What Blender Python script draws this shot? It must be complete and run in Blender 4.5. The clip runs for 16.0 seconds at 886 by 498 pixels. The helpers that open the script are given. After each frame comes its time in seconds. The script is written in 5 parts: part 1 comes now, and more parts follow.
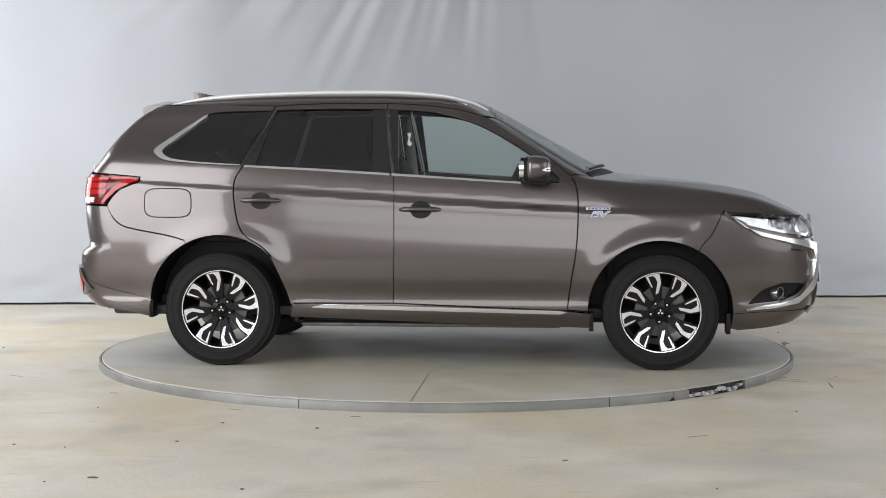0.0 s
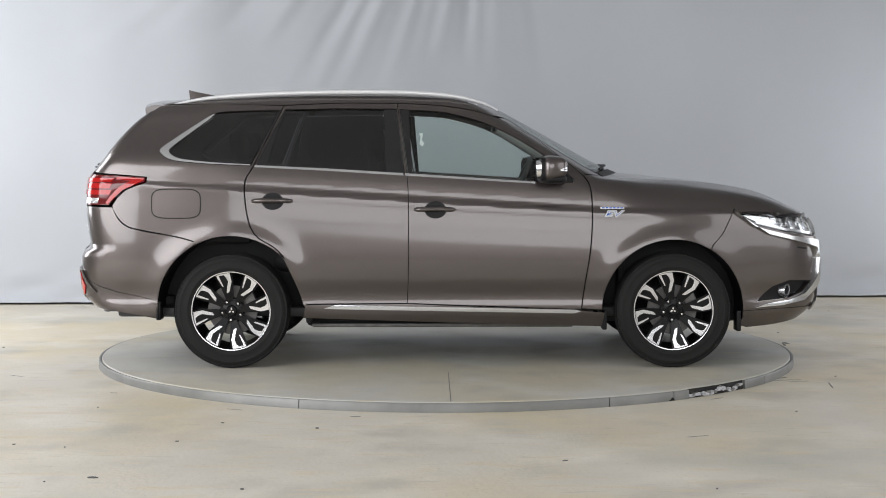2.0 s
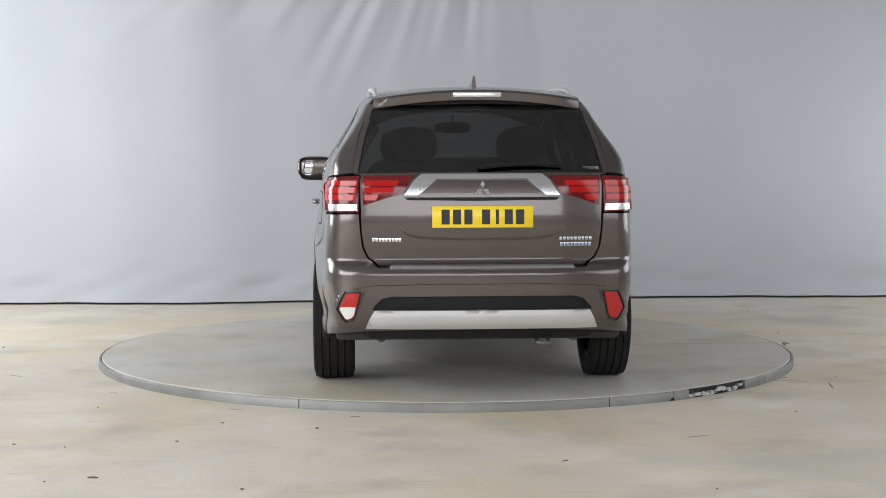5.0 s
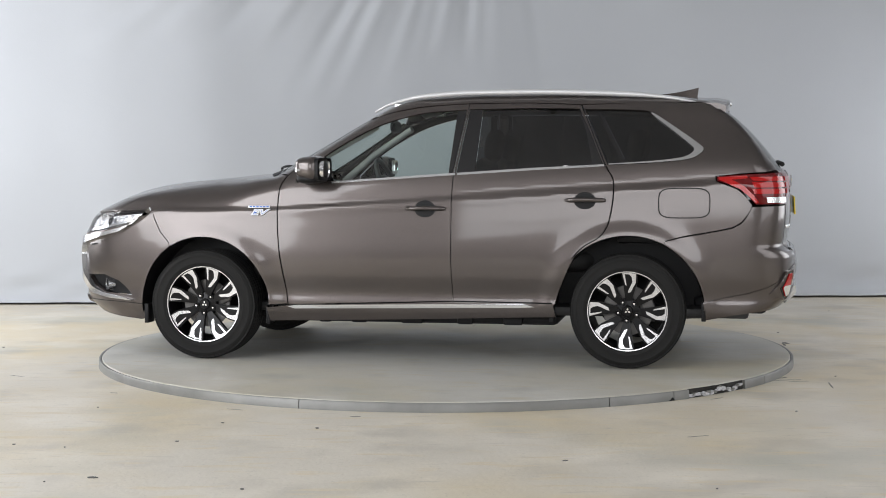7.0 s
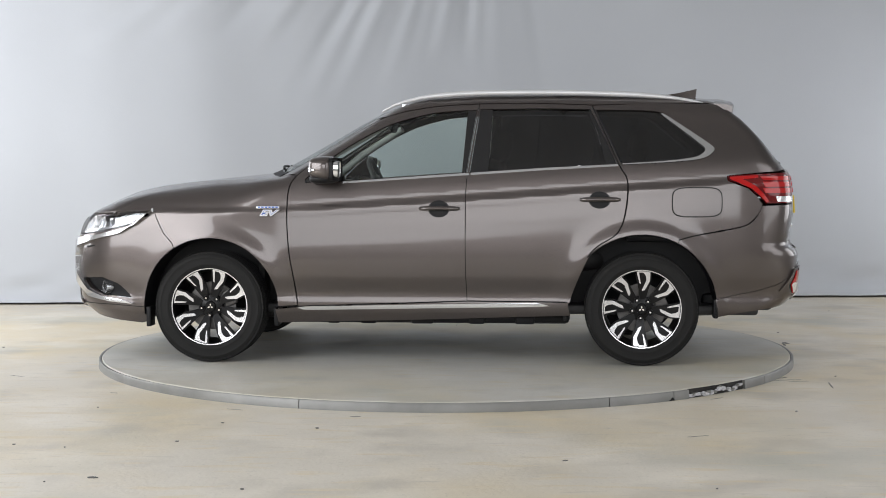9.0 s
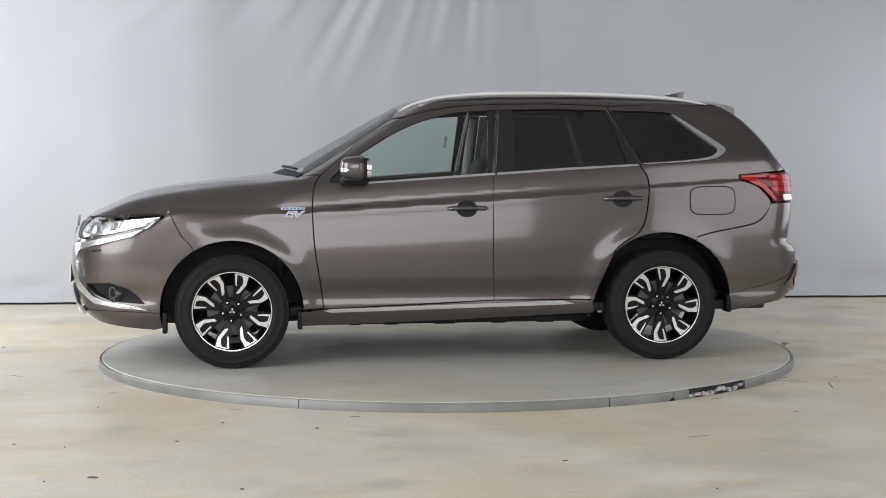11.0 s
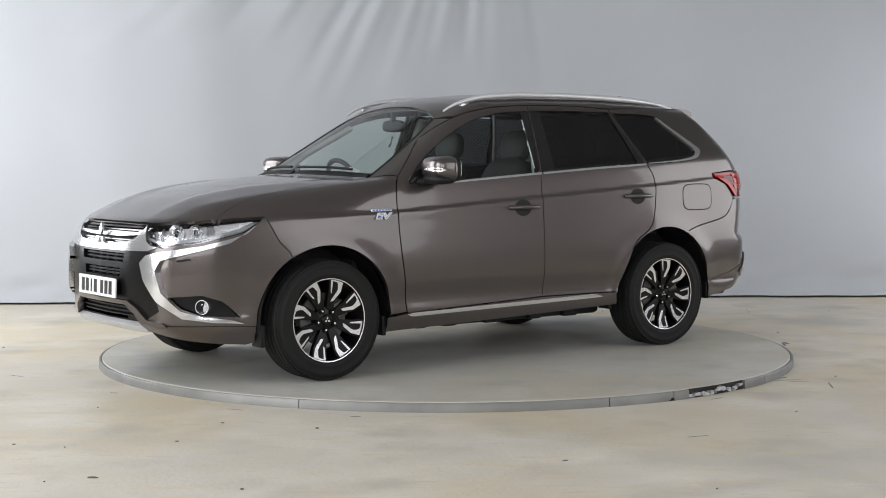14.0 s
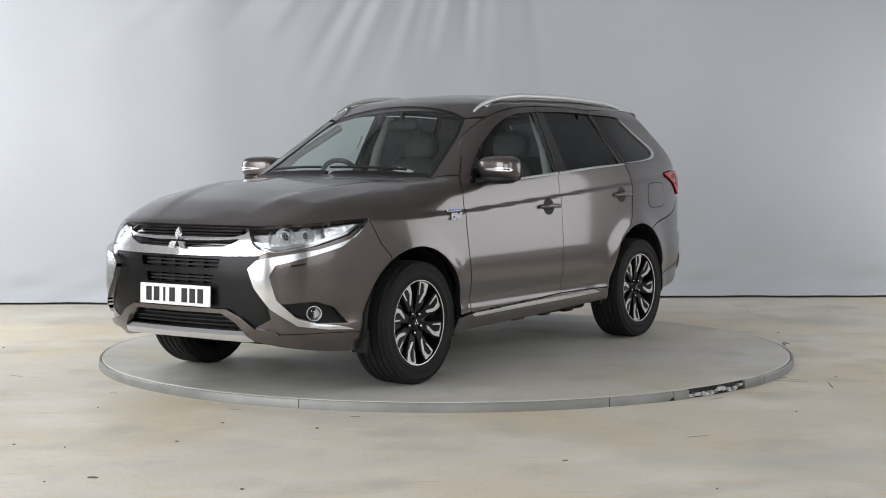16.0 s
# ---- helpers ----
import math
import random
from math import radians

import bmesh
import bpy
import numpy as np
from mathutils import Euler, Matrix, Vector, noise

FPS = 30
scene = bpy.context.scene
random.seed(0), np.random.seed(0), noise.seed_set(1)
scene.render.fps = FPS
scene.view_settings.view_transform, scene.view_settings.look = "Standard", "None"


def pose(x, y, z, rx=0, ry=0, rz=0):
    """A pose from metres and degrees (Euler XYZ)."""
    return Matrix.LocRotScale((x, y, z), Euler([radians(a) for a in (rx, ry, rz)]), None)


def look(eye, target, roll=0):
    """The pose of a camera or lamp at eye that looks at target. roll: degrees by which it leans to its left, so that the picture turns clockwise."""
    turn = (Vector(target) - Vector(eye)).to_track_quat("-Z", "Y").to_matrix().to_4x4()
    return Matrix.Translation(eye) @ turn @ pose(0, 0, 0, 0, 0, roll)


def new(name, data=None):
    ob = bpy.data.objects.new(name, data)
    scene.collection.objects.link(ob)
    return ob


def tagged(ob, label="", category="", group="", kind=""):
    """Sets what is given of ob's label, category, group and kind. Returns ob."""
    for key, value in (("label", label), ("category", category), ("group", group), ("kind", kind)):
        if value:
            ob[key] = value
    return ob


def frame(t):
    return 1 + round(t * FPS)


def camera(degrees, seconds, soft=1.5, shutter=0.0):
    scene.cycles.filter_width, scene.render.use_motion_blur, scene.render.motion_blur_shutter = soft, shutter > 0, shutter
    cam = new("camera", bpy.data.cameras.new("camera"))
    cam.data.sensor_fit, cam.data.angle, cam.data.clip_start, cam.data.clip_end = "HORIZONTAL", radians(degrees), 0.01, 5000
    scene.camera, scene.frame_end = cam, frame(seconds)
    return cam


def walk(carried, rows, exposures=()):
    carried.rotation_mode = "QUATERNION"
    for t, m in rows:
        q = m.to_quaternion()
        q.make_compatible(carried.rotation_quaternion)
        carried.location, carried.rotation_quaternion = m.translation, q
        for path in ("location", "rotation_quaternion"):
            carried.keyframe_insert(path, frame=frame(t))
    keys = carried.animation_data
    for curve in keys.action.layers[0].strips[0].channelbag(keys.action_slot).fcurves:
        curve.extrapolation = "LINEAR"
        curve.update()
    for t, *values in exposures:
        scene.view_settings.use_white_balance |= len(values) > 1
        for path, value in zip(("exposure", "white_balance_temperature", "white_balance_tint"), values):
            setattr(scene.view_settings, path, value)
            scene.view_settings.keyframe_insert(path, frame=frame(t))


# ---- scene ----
from mathutils.geometry import delaunay_2d_cdt

cam = camera(33.4, 16.0, soft=.95)
EYE = pose(0, -9.834, 1.272, 90 - 3.556, .144, .004)
walk(cam, [(0, EYE), (16, EYE)])

# ---- world and lamps: a closed photo bay lit by soft boxes ----
world = bpy.data.worlds.new("world")
scene.world = world
world.use_nodes = True
world.node_tree.nodes["Background"].inputs[0].default_value = (.55, .56, .58, 1)
world.node_tree.nodes["Background"].inputs[1].default_value = .05
scene.view_settings.exposure = .08


def soft_box(name, eye, target, w, h, watts, colour=(.950, .966, 1)):
    lamp = bpy.data.lights.new(name, "AREA")
    lamp.shape, lamp.size, lamp.size_y, lamp.energy, lamp.color = "RECTANGLE", w, h, watts, colour
    ob = new(name, lamp)
    ob.matrix_world = look(eye, target)
    return ob


soft_box("soft_box_lamp_a", (-5.4, 1.0, 2.2), (0, 2.2, 1.2), 2.4, 3.0, 132)
soft_box("soft_box_lamp_b", (5.05, .65, 1.5), (0, .25, 1.0), 2.6, 1.9, 33)
# small fill out of view, added to brighten the curtain's right edge
soft_box("curtain_edge_fill", (5.05, 2.75, 1.25), (4.66, 4.05, 1.2), .5, .9, 13)
soft_box("soft_box_lamp_c", (-6.3, -5.9, 2.7), (-.5, -2.3, .3), 5.8, 4.2, 405)
soft_box("soft_box_lamp_d", (6.3, -5.7, 2.7), (.5, -2.3, .3), 5.2, 4.0, 118)
soft_box("front_lamp", (0, -12.3, 2.75), (0, 0, .9), 9.0, 2.4, 245)


# ---- materials ----
def material(name, colour, rough=.5, metal=0.0, coat=0.0, bump=0.0, scale=40.0, vary=0.0, vary_scale=3.0, **more):
    m = bpy.data.materials.new(name)
    m.use_nodes = True
    t = m.node_tree
    b = t.nodes["Principled BSDF"]
    b.inputs["Base Color"].default_value = (*colour, 1)
    b.inputs["Roughness"].default_value = rough
    b.inputs["Metallic"].default_value = metal
    b.inputs["Coat Weight"].default_value = coat
    b.inputs["Coat Roughness"].default_value = .04
    for k, v in more.items():
        b.inputs[k.replace("_", " ")].default_value = v
    if vary or bump:
        c = t.nodes.new("ShaderNodeTexCoord")
    if vary:
        n = t.nodes.new("ShaderNodeTexNoise")
        n.inputs["Scale"].default_value, n.inputs["Detail"].default_value = vary_scale, 6
        t.links.new(c.outputs["Object"], n.inputs["Vector"])
        r = t.nodes.new("ShaderNodeValToRGB")
        r.color_ramp.elements[0].position, r.color_ramp.elements[1].position = .3, .7
        r.color_ramp.elements[0].color = (*[q * (1 - vary) for q in colour], 1)
        r.color_ramp.elements[1].color = (*[min(1, q * (1 + vary)) for q in colour], 1)
        t.links.new(n.outputs["Fac"], r.inputs["Fac"])
        t.links.new(r.outputs["Color"], b.inputs["Base Color"])
    if bump:
        n = t.nodes.new("ShaderNodeTexNoise")
        n.inputs["Scale"].default_value, n.inputs["Detail"].default_value = scale, 5
        t.links.new(c.outputs["Object"], n.inputs["Vector"])
        u = t.nodes.new("ShaderNodeBump")
        u.inputs["Strength"].default_value, u.inputs["Distance"].default_value = bump, .01
        t.links.new(n.outputs["Fac"], u.inputs["Height"])
        t.links.new(u.outputs["Normal"], b.inputs["Normal"])
    return m


def concrete(name, tint):
    """Worn painted concrete: broad stains, fine speckle, scuffs and a little gloss."""
    m = bpy.data.materials.new(name)
    m.use_nodes = True
    t = m.node_tree
    b = t.nodes["Principled BSDF"]
    c = t.nodes.new("ShaderNodeTexCoord")

    def tex(scale, detail, lo, hi, stretch=(1, 1, 1)):
        mp = t.nodes.new("ShaderNodeMapping")
        mp.inputs["Scale"].default_value = stretch
        t.links.new(c.outputs["Object"], mp.inputs["Vector"])
        n = t.nodes.new("ShaderNodeTexNoise")
        n.inputs["Scale"].default_value, n.inputs["Detail"].default_value = scale, detail
        t.links.new(mp.outputs["Vector"], n.inputs["Vector"])
        r = t.nodes.new("ShaderNodeMapRange")
        r.inputs["From Min"].default_value, r.inputs["From Max"].default_value = lo, hi
        t.links.new(n.outputs["Fac"], r.inputs["Value"])
        return r.outputs["Result"]

    def mix(f, a, b2, amount=1.0):
        x = t.nodes.new("ShaderNodeMix")
        x.data_type = "RGBA"
        k = t.nodes.new("ShaderNodeMath")
        k.operation = "MULTIPLY"
        k.inputs[1].default_value = amount
        t.links.new(f, k.inputs[0])
        t.links.new(k.outputs[0], x.inputs["Factor"])
        for s, v in ((6, a), (7, b2)):
            if isinstance(v, tuple):
                x.inputs[s].default_value = (*v, 1)
            else:
                t.links.new(v, x.inputs[s])
        return x.outputs[2]
    warm = tuple(q * w for q, w in zip(tint, (1.0, .93, .77)))
    cool = tuple(q * w for q, w in zip(tint, (.80, .83, .82)))
    pale = tuple(min(1, q * 1.15) for q in tint)
    dark = tuple(q * .66 for q in tint)
    col = mix(tex(.42, 5, .42, .60), tint, warm)
    col = mix(tex(.75, 5, .52, .70), col, cool)
    col = mix(tex(1.3, 9, .50, .66), col, pale, .75)
    col = mix(tex(2.1, 12, .54, .70), col, dark, .5)
    col = mix(tex(3.0, 9, .56, .70, (1, 4, 1)), col, warm, .8)
    col = mix(tex(7.0, 8, .62, .72, (1, 4, 1)), col, dark, .35)
    col = mix(tex(60, 3, .62, .75), col, dark, .5)
    t.links.new(col, b.inputs["Base Color"])
    r = t.nodes.new("ShaderNodeMapRange")
    r.inputs["To Min"].default_value, r.inputs["To Max"].default_value = .34, .62
    t.links.new(tex(2.2, 6, .3, .7), r.inputs["Value"])
    t.links.new(r.outputs["Result"], b.inputs["Roughness"])
    u = t.nodes.new("ShaderNodeBump")
    u.inputs["Strength"].default_value, u.inputs["Distance"].default_value = .12, .01
    t.links.new(tex(45, 6, .2, .8), u.inputs["Height"])
    t.links.new(u.outputs["Normal"], b.inputs["Normal"])
    return m


def metallic_paint():
    m = material("brown_metallic_paint", (.118, .101, .096), .30, .85, .9)
    t = m.node_tree
    b = t.nodes["Principled BSDF"]
    c = t.nodes.new("ShaderNodeTexCoord")
    v = t.nodes.new("ShaderNodeTexVoronoi")
    v.inputs["Scale"].default_value = 900
    t.links.new(c.outputs["Object"], v.inputs["Vector"])
    r = t.nodes.new("ShaderNodeMapRange")
    b.inputs["Coat Roughness"].default_value = .06
    r.inputs["To Min"].default_value, r.inputs["To Max"].default_value = .25, .36
    t.links.new(v.outputs["Color"], r.inputs["Value"])
    t.links.new(r.outputs["Result"], b.inputs["Roughness"])
    return m


def tyre_rubber():
    """Black rubber with a fine grain."""
    return material("tyre_rubber", (.015, .0148, .0145), .70, bump=.2, scale=160, Specular_IOR_Level=.22)


PAINT = metallic_paint()
FLOOR = concrete("worn_concrete_floor", (.70, .655, .57))
DISC = concrete("worn_painted_disc", (.57, .56, .52))
STEEL = material("grey_painted_steel", (.225, .225, .215), .45, .3, bump=.1, scale=60, vary=.15, vary_scale=6)
CHIPPED = material("rusted_bare_steel", (.022, .021, .020), .8, .2, bump=.5, scale=60, vary=.6, vary_scale=14)
FILLER = material("broken_white_filler", (.52, .52, .54), .9, 0, bump=.8, scale=90, vary=.5, vary_scale=40)
SCUFF = material("dark_rubber_scuff", (.19, .18, .165), .8, bump=.2, scale=60, vary=.5, vary_scale=25)
CLOTH = material("grey_backdrop_cloth", (.468, .488, .520), .85, bump=.06, scale=90, vary=.03, vary_scale=.8)
WALL = material("matt_grey_wall", (.40, .40, .41), .8, bump=.05, scale=30, vary=.08)
DARKWALL = material("grey_ceiling_panel", (.36, .36, .37), .8, vary=.1)
CHROME = material("polished_chrome", (.88, .885, .90), .12, 1.0)
BRIGHT = material("bright_silver_trim", (.66, .665, .675), .20, .88, .2)
RAIL = material("pale_silver_rail", (.78, .785, .80), .32, .35, .3)
SILVER = material("silver_painted_plastic", (.66, .665, .68), .34, .55, .3)
SATIN = material("satin_silver", (.52, .53, .55), .24, .9, bump=.02, scale=200)
BLACK = material("black_trim_and_cup_shade", (.012, .012, .013), .50, bump=.08, scale=220, Specular_IOR_Level=.25)
GLOSS = material("gloss_black_trim", (.010, .010, .011), .10, 0, .5)
RUBBER = tyre_rubber()
GAP = material("black_seal_and_shade", (.006, .006, .006), .8)
RIM_BLACK = material("gloss_black_alloy", (.005, .005, .0055), .28, 0, .05, Specular_IOR_Level=.22)
RIM_CUT = material("machined_alloy", (.80, .80, .81), .24, .75)
IRON = material("cast_brake_iron", (.16, .155, .15), .55, .6, vary=.2, vary_scale=20)
RED = material("red_lamp_lens", (.44, .007, .007), .12, 0, .3)
RED_DARK = material("dark_red_lamp_lens", (.13, .004, .005), .14, 0, .2)
LENS = material("clear_lamp_reflector", (.80, .80, .81), .22, .7, .5)
FACETS = material("faceted_lamp_reflector", (.86, .865, .88), .20, .75, .4, bump=.7, scale=26)
SEAT = material("black_seat_leather", (.022, .021, .021), .65, bump=.15, scale=90)
DASH = material("dark_dashboard_plastic", (.030, .030, .031), .55, bump=.1, scale=160)
LINER = material("pale_headliner_cloth", (.42, .41, .39), .85, bump=.05, scale=200)
PILLAR = material("grey_pillar_lining", (.36, .355, .335), .8)
YELLOW = material("yellow_reflective_plate", (.86, .62, .015), .35, 0, .4)
WHITE = material("white_reflective_plate", (.82, .82, .82), .35, 0, .4)
INK = material("black_plate_ink", (.012, .012, .012), .45)
BLUE = material("blue_badge_enamel", (.10, .22, .66), .25, .2, .5)
AMBER = material("amber_indicator_lens", (.75, .70, .66), .12, 0, .8)


def glass(name, tint, gloss=.05):
    """A pane: tinted see-through, with a mirror gloss that grows at grazing angles."""
    m = bpy.data.materials.new(name)
    m.use_nodes = True
    t = m.node_tree
    t.nodes.remove(t.nodes["Principled BSDF"])
    a, b, x, f = (t.nodes.new(k) for k in ("ShaderNodeBsdfTransparent", "ShaderNodeBsdfGlossy", "ShaderNodeMixShader", "ShaderNodeLayerWeight"))
    a.inputs["Color"].default_value = (*tint, 1)
    b.inputs["Roughness"].default_value = .015
    f.inputs["Blend"].default_value = .5
    p, q = t.nodes.new("ShaderNodeMath"), t.nodes.new("ShaderNodeMath")
    p.operation, p.inputs[1].default_value = "POWER", 5
    q.operation, q.inputs[1].default_value, q.inputs[2].default_value = "MULTIPLY_ADD", .85, gloss
    t.links.new(f.outputs["Facing"], p.inputs[0])
    t.links.new(p.outputs[0], q.inputs[0])
    t.links.new(q.outputs[0], x.inputs[0])
    t.links.new(a.outputs[0], x.inputs[1])
    t.links.new(b.outputs[0], x.inputs[2])
    t.links.new(x.outputs[0], t.nodes["Material Output"].inputs["Surface"])
    return m


CLEAR = glass("clear_green_tinted_glass", (.80, .87, .85), .07)
LAMPGLASS = glass("clear_lamp_glass", (.95, .96, .97))
PRIVACY = glass("dark_privacy_glass", (.055, .058, .062), .085)


# ---- building helpers ----
def link(name, me, mat, parent=None, label=""):
    me.materials.append(mat)
    ob = new(name, me)
    if parent is not None:
        ob.parent = parent
    if label:
        ob["label"] = label
    return ob


def part(name, bm, mat, parent=None, label="", flat=False):
    me = bpy.data.meshes.new(name)
    bmesh.ops.recalc_face_normals(bm, faces=bm.faces)
    bm.to_mesh(me)
    bm.free()
    if not flat:
        for p in me.polygons:
            p.use_smooth = True
        me.set_sharp_from_angle(angle=radians(38))
    return link(name, me, mat, parent, label)


def thing(name, label, category, m=None, group="", kind=""):
    ob = new(name)
    ob.empty_display_size = .1
    if m is not None:
        ob.matrix_basis = m
    return tagged(ob, label, category, group, kind)


def box(bm, x0, y0, z0, x1, y1, z1, bevel=0.0, seg=2, m=None):
    r = bmesh.ops.create_cube(bm, size=1)["verts"]
    bmesh.ops.transform(bm, verts=r, matrix=Matrix.Translation(((x0 + x1) / 2, (y0 + y1) / 2, (z0 + z1) / 2))
                        @ Matrix.Diagonal((abs(x1 - x0), abs(y1 - y0), abs(z1 - z0), 1)))
    es = list({e for v in r for e in v.link_edges})
    vs = r
    if bevel:
        out = bmesh.ops.bevel(bm, geom=es, offset=bevel, segments=seg, affect="EDGES", profile=.5)
        vs = list({v for f in out["faces"] for v in f.verts} | {v for v in r if v.is_valid})
    if m is not None:
        bmesh.ops.transform(bm, verts=vs, matrix=m)
    return vs


def turned(bm, profile, n=64, closed=False):
    """A profile of (radius, y) turned round the y axis."""
    rings = []
    for i in range(n):
        a = 2 * math.pi * i / n
        rings.append([bm.verts.new((r * math.cos(a), y, r * math.sin(a))) for r, y in profile])
    k = len(profile)
    for i in range(n):
        p, q = rings[i], rings[(i + 1) % n]
        for j in range(k if closed else k - 1):
            bm.faces.new((p[j], q[j], q[(j + 1) % k], p[(j + 1) % k]))
    return bm


def prism(bm, pts, place, depth):
    """A polygon of 2D points, put in space by place(u, v, d), with depth."""
    lo = [bm.verts.new(place(u, v, 0)) for u, v in pts]
    hi = [bm.verts.new(place(u, v, depth)) for u, v in pts]
    bm.faces.new(lo)
    bm.faces.new(hi)
    n = len(pts)
    for i in range(n):
        bm.faces.new((lo[i], lo[(i + 1) % n], hi[(i + 1) % n], hi[i]))


def tube(bm, path, radius, n=10, flat=1.0):
    """A tube along a path of points; radius may be a list; flat squashes its height."""
    path = [Vector(p) for p in path]
    rings = []
    for i, p in enumerate(path):
        d = (path[min(i + 1, len(path) - 1)] - path[max(i - 1, 0)]).normalized()
        s = d.cross(Vector((0, 0, 1)) if abs(d.z) < .9 else Vector((0, 1, 0))).normalized()
        u = s.cross(d)
        r = radius[i] if isinstance(radius, (list, tuple)) else radius
        rings.append([bm.verts.new(p + s * r * math.cos(2 * math.pi * k / n) + u * r * flat * math.sin(2 * math.pi * k / n)) for k in range(n)])
    for a, b in zip(rings, rings[1:]):
        for k in range(n):
            bm.faces.new((a[k], a[(k + 1) % n], b[(k + 1) % n], b[k]))
    bm.faces.new(rings[0])
    bm.faces.new(rings[-1])


def ellipsoid(bm, c, r, power=2.4, nu=28, nv=16):
    """A rounded block: a superellipsoid of half sizes r."""
    f = lambda w, e: math.copysign(abs(w) ** (2 / e), w)
    rows = []
    for j in range(1, nv):
        v = -math.pi / 2 + math.pi * j / nv
        rows.append([bm.verts.new((c[0] + r[0] * f(math.cos(v), power) * f(math.cos(2 * math.pi * i / nu), power),
                                   c[1] + r[1] * f(math.cos(v), power) * f(math.sin(2 * math.pi * i / nu), power),
                                   c[2] + r[2] * f(math.sin(v), power))) for i in range(nu)])
    for a, b in zip(rows, rows[1:]):
        for i in range(nu):
            bm.faces.new((a[i], a[(i + 1) % nu], b[(i + 1) % nu], b[i]))
    for row, z in ((rows[0], -1), (rows[-1], 1)):
        t = bm.verts.new((c[0], c[1], c[2] + z * r[2]))
        for i in range(nu):
            bm.faces.new((row[i], row[(i + 1) % nu], t))


# ---- body shape: one smooth closed form, x forward, y left, z up from the turntable top ----
def curve(xs, ys):
    """A smooth curve through knots, flat beyond its ends."""
    xs, ys = np.array(xs, float), np.array(ys, float)
    d = np.diff(ys) / np.diff(xs)
    m = np.zeros(len(xs))
    m[1:-1] = np.where(d[1:] * d[:-1] > 0, 2 * d[1:] * d[:-1] / np.where(d[1:] + d[:-1] == 0, 1, d[1:] + d[:-1]), 0)
    m[0], m[-1] = d[0], d[-1]

    def f(x):
        x = np.clip(np.asarray(x, float), xs[0], xs[-1])
        i = np.clip(np.searchsorted(xs, x) - 1, 0, len(xs) - 2)
        h = xs[i + 1] - xs[i]
        t = (x - xs[i]) / h
        return (ys[i] * (1 + 2 * t) * (1 - t) ** 2 + m[i] * h * t * (1 - t) ** 2
                + ys[i + 1] * t * t * (3 - 2 * t) + m[i + 1] * h * t * t * (t - 1))
    return f


def smooth(a, b, x):
    t = np.clip((x - a) / (b - a), 0, 1)
    return t * t * (3 - 2 * t)


WIDTH = curve([.20, .27, .33, .37, .42, .55, .65, .86, .95, 1.005, 1.040, 1.070, 1.12, 1.165, 1.35, 1.60, 1.80],
              [.80, .835, .862, .866, .860, .885, .891, .881, .875, .872, .859, .855, .847, .836, .752, .625, .53])
TAPER = curve([-2.4, -2.2, -2.0, -1.8, -1.55, -1.2, .9, 1.3, 1.55, 1.75, 2.0, 2.2, 2.4],
              [-.20, -.105, -.062, -.042, -.02, 0, 0, -.005, -.022, -.055, -.115, -.20, -.34])
SPINE = curve([-2.4, -1.95, -1.7, -1.36, -.8, -.4, 0, .185, .31, .43, .732, .99, 1.065, 1.25, 1.65, 1.95, 2.10, 2.19, 2.28, 2.4],
              [1.57, 1.625, 1.655, 1.678, 1.696, 1.695, 1.668, 1.632, 1.580, 1.516, 1.345, 1.205, 1.172, 1.152, 1.106, 1.043, .990, .945, .89, .80])
NOSE_A = curve([0, .3, .5, .6, .7, .76, .80, .9], [0, .015, .05, .085, .175, .275, .43, .9])
NOSE_Z = curve([.20, .26, .31, .36, .45, .60, .72, .80, .87, .92, .97, 1.1], [2.16, 2.21, 2.27, 2.315, 2.33, 2.335, 2.33, 2.315, 2.295, 2.26, 2.16, 1.9])
TAIL_A = curve([0, .4, .6, .7, .8, .87, .95], [0, .018, .05, .082, .15, .27, .6])
TAIL_Z = curve([.25, .32, .38, .45, .60, .665, .70, .735, .80, .95, 1.05, 1.15, 1.20, 1.25, 1.36, 1.50, 1.575, 1.62, 1.8],
               [2.12, 2.20, 2.29, 2.335, 2.352, 2.352, 2.335, 2.295, 2.305, 2.318, 2.31, 2.292, 2.262, 2.222, 2.135, 2.00, 1.91, 1.87, 1.83])
HUB_X, HUB_Z, ARCH_R, ARCH_F = 1.335, .345, .455, .430


def smax(a, b, k):
    h = np.maximum(k - np.abs(a - b), 0)
    return np.maximum(a, b) + h * h / (4 * k)


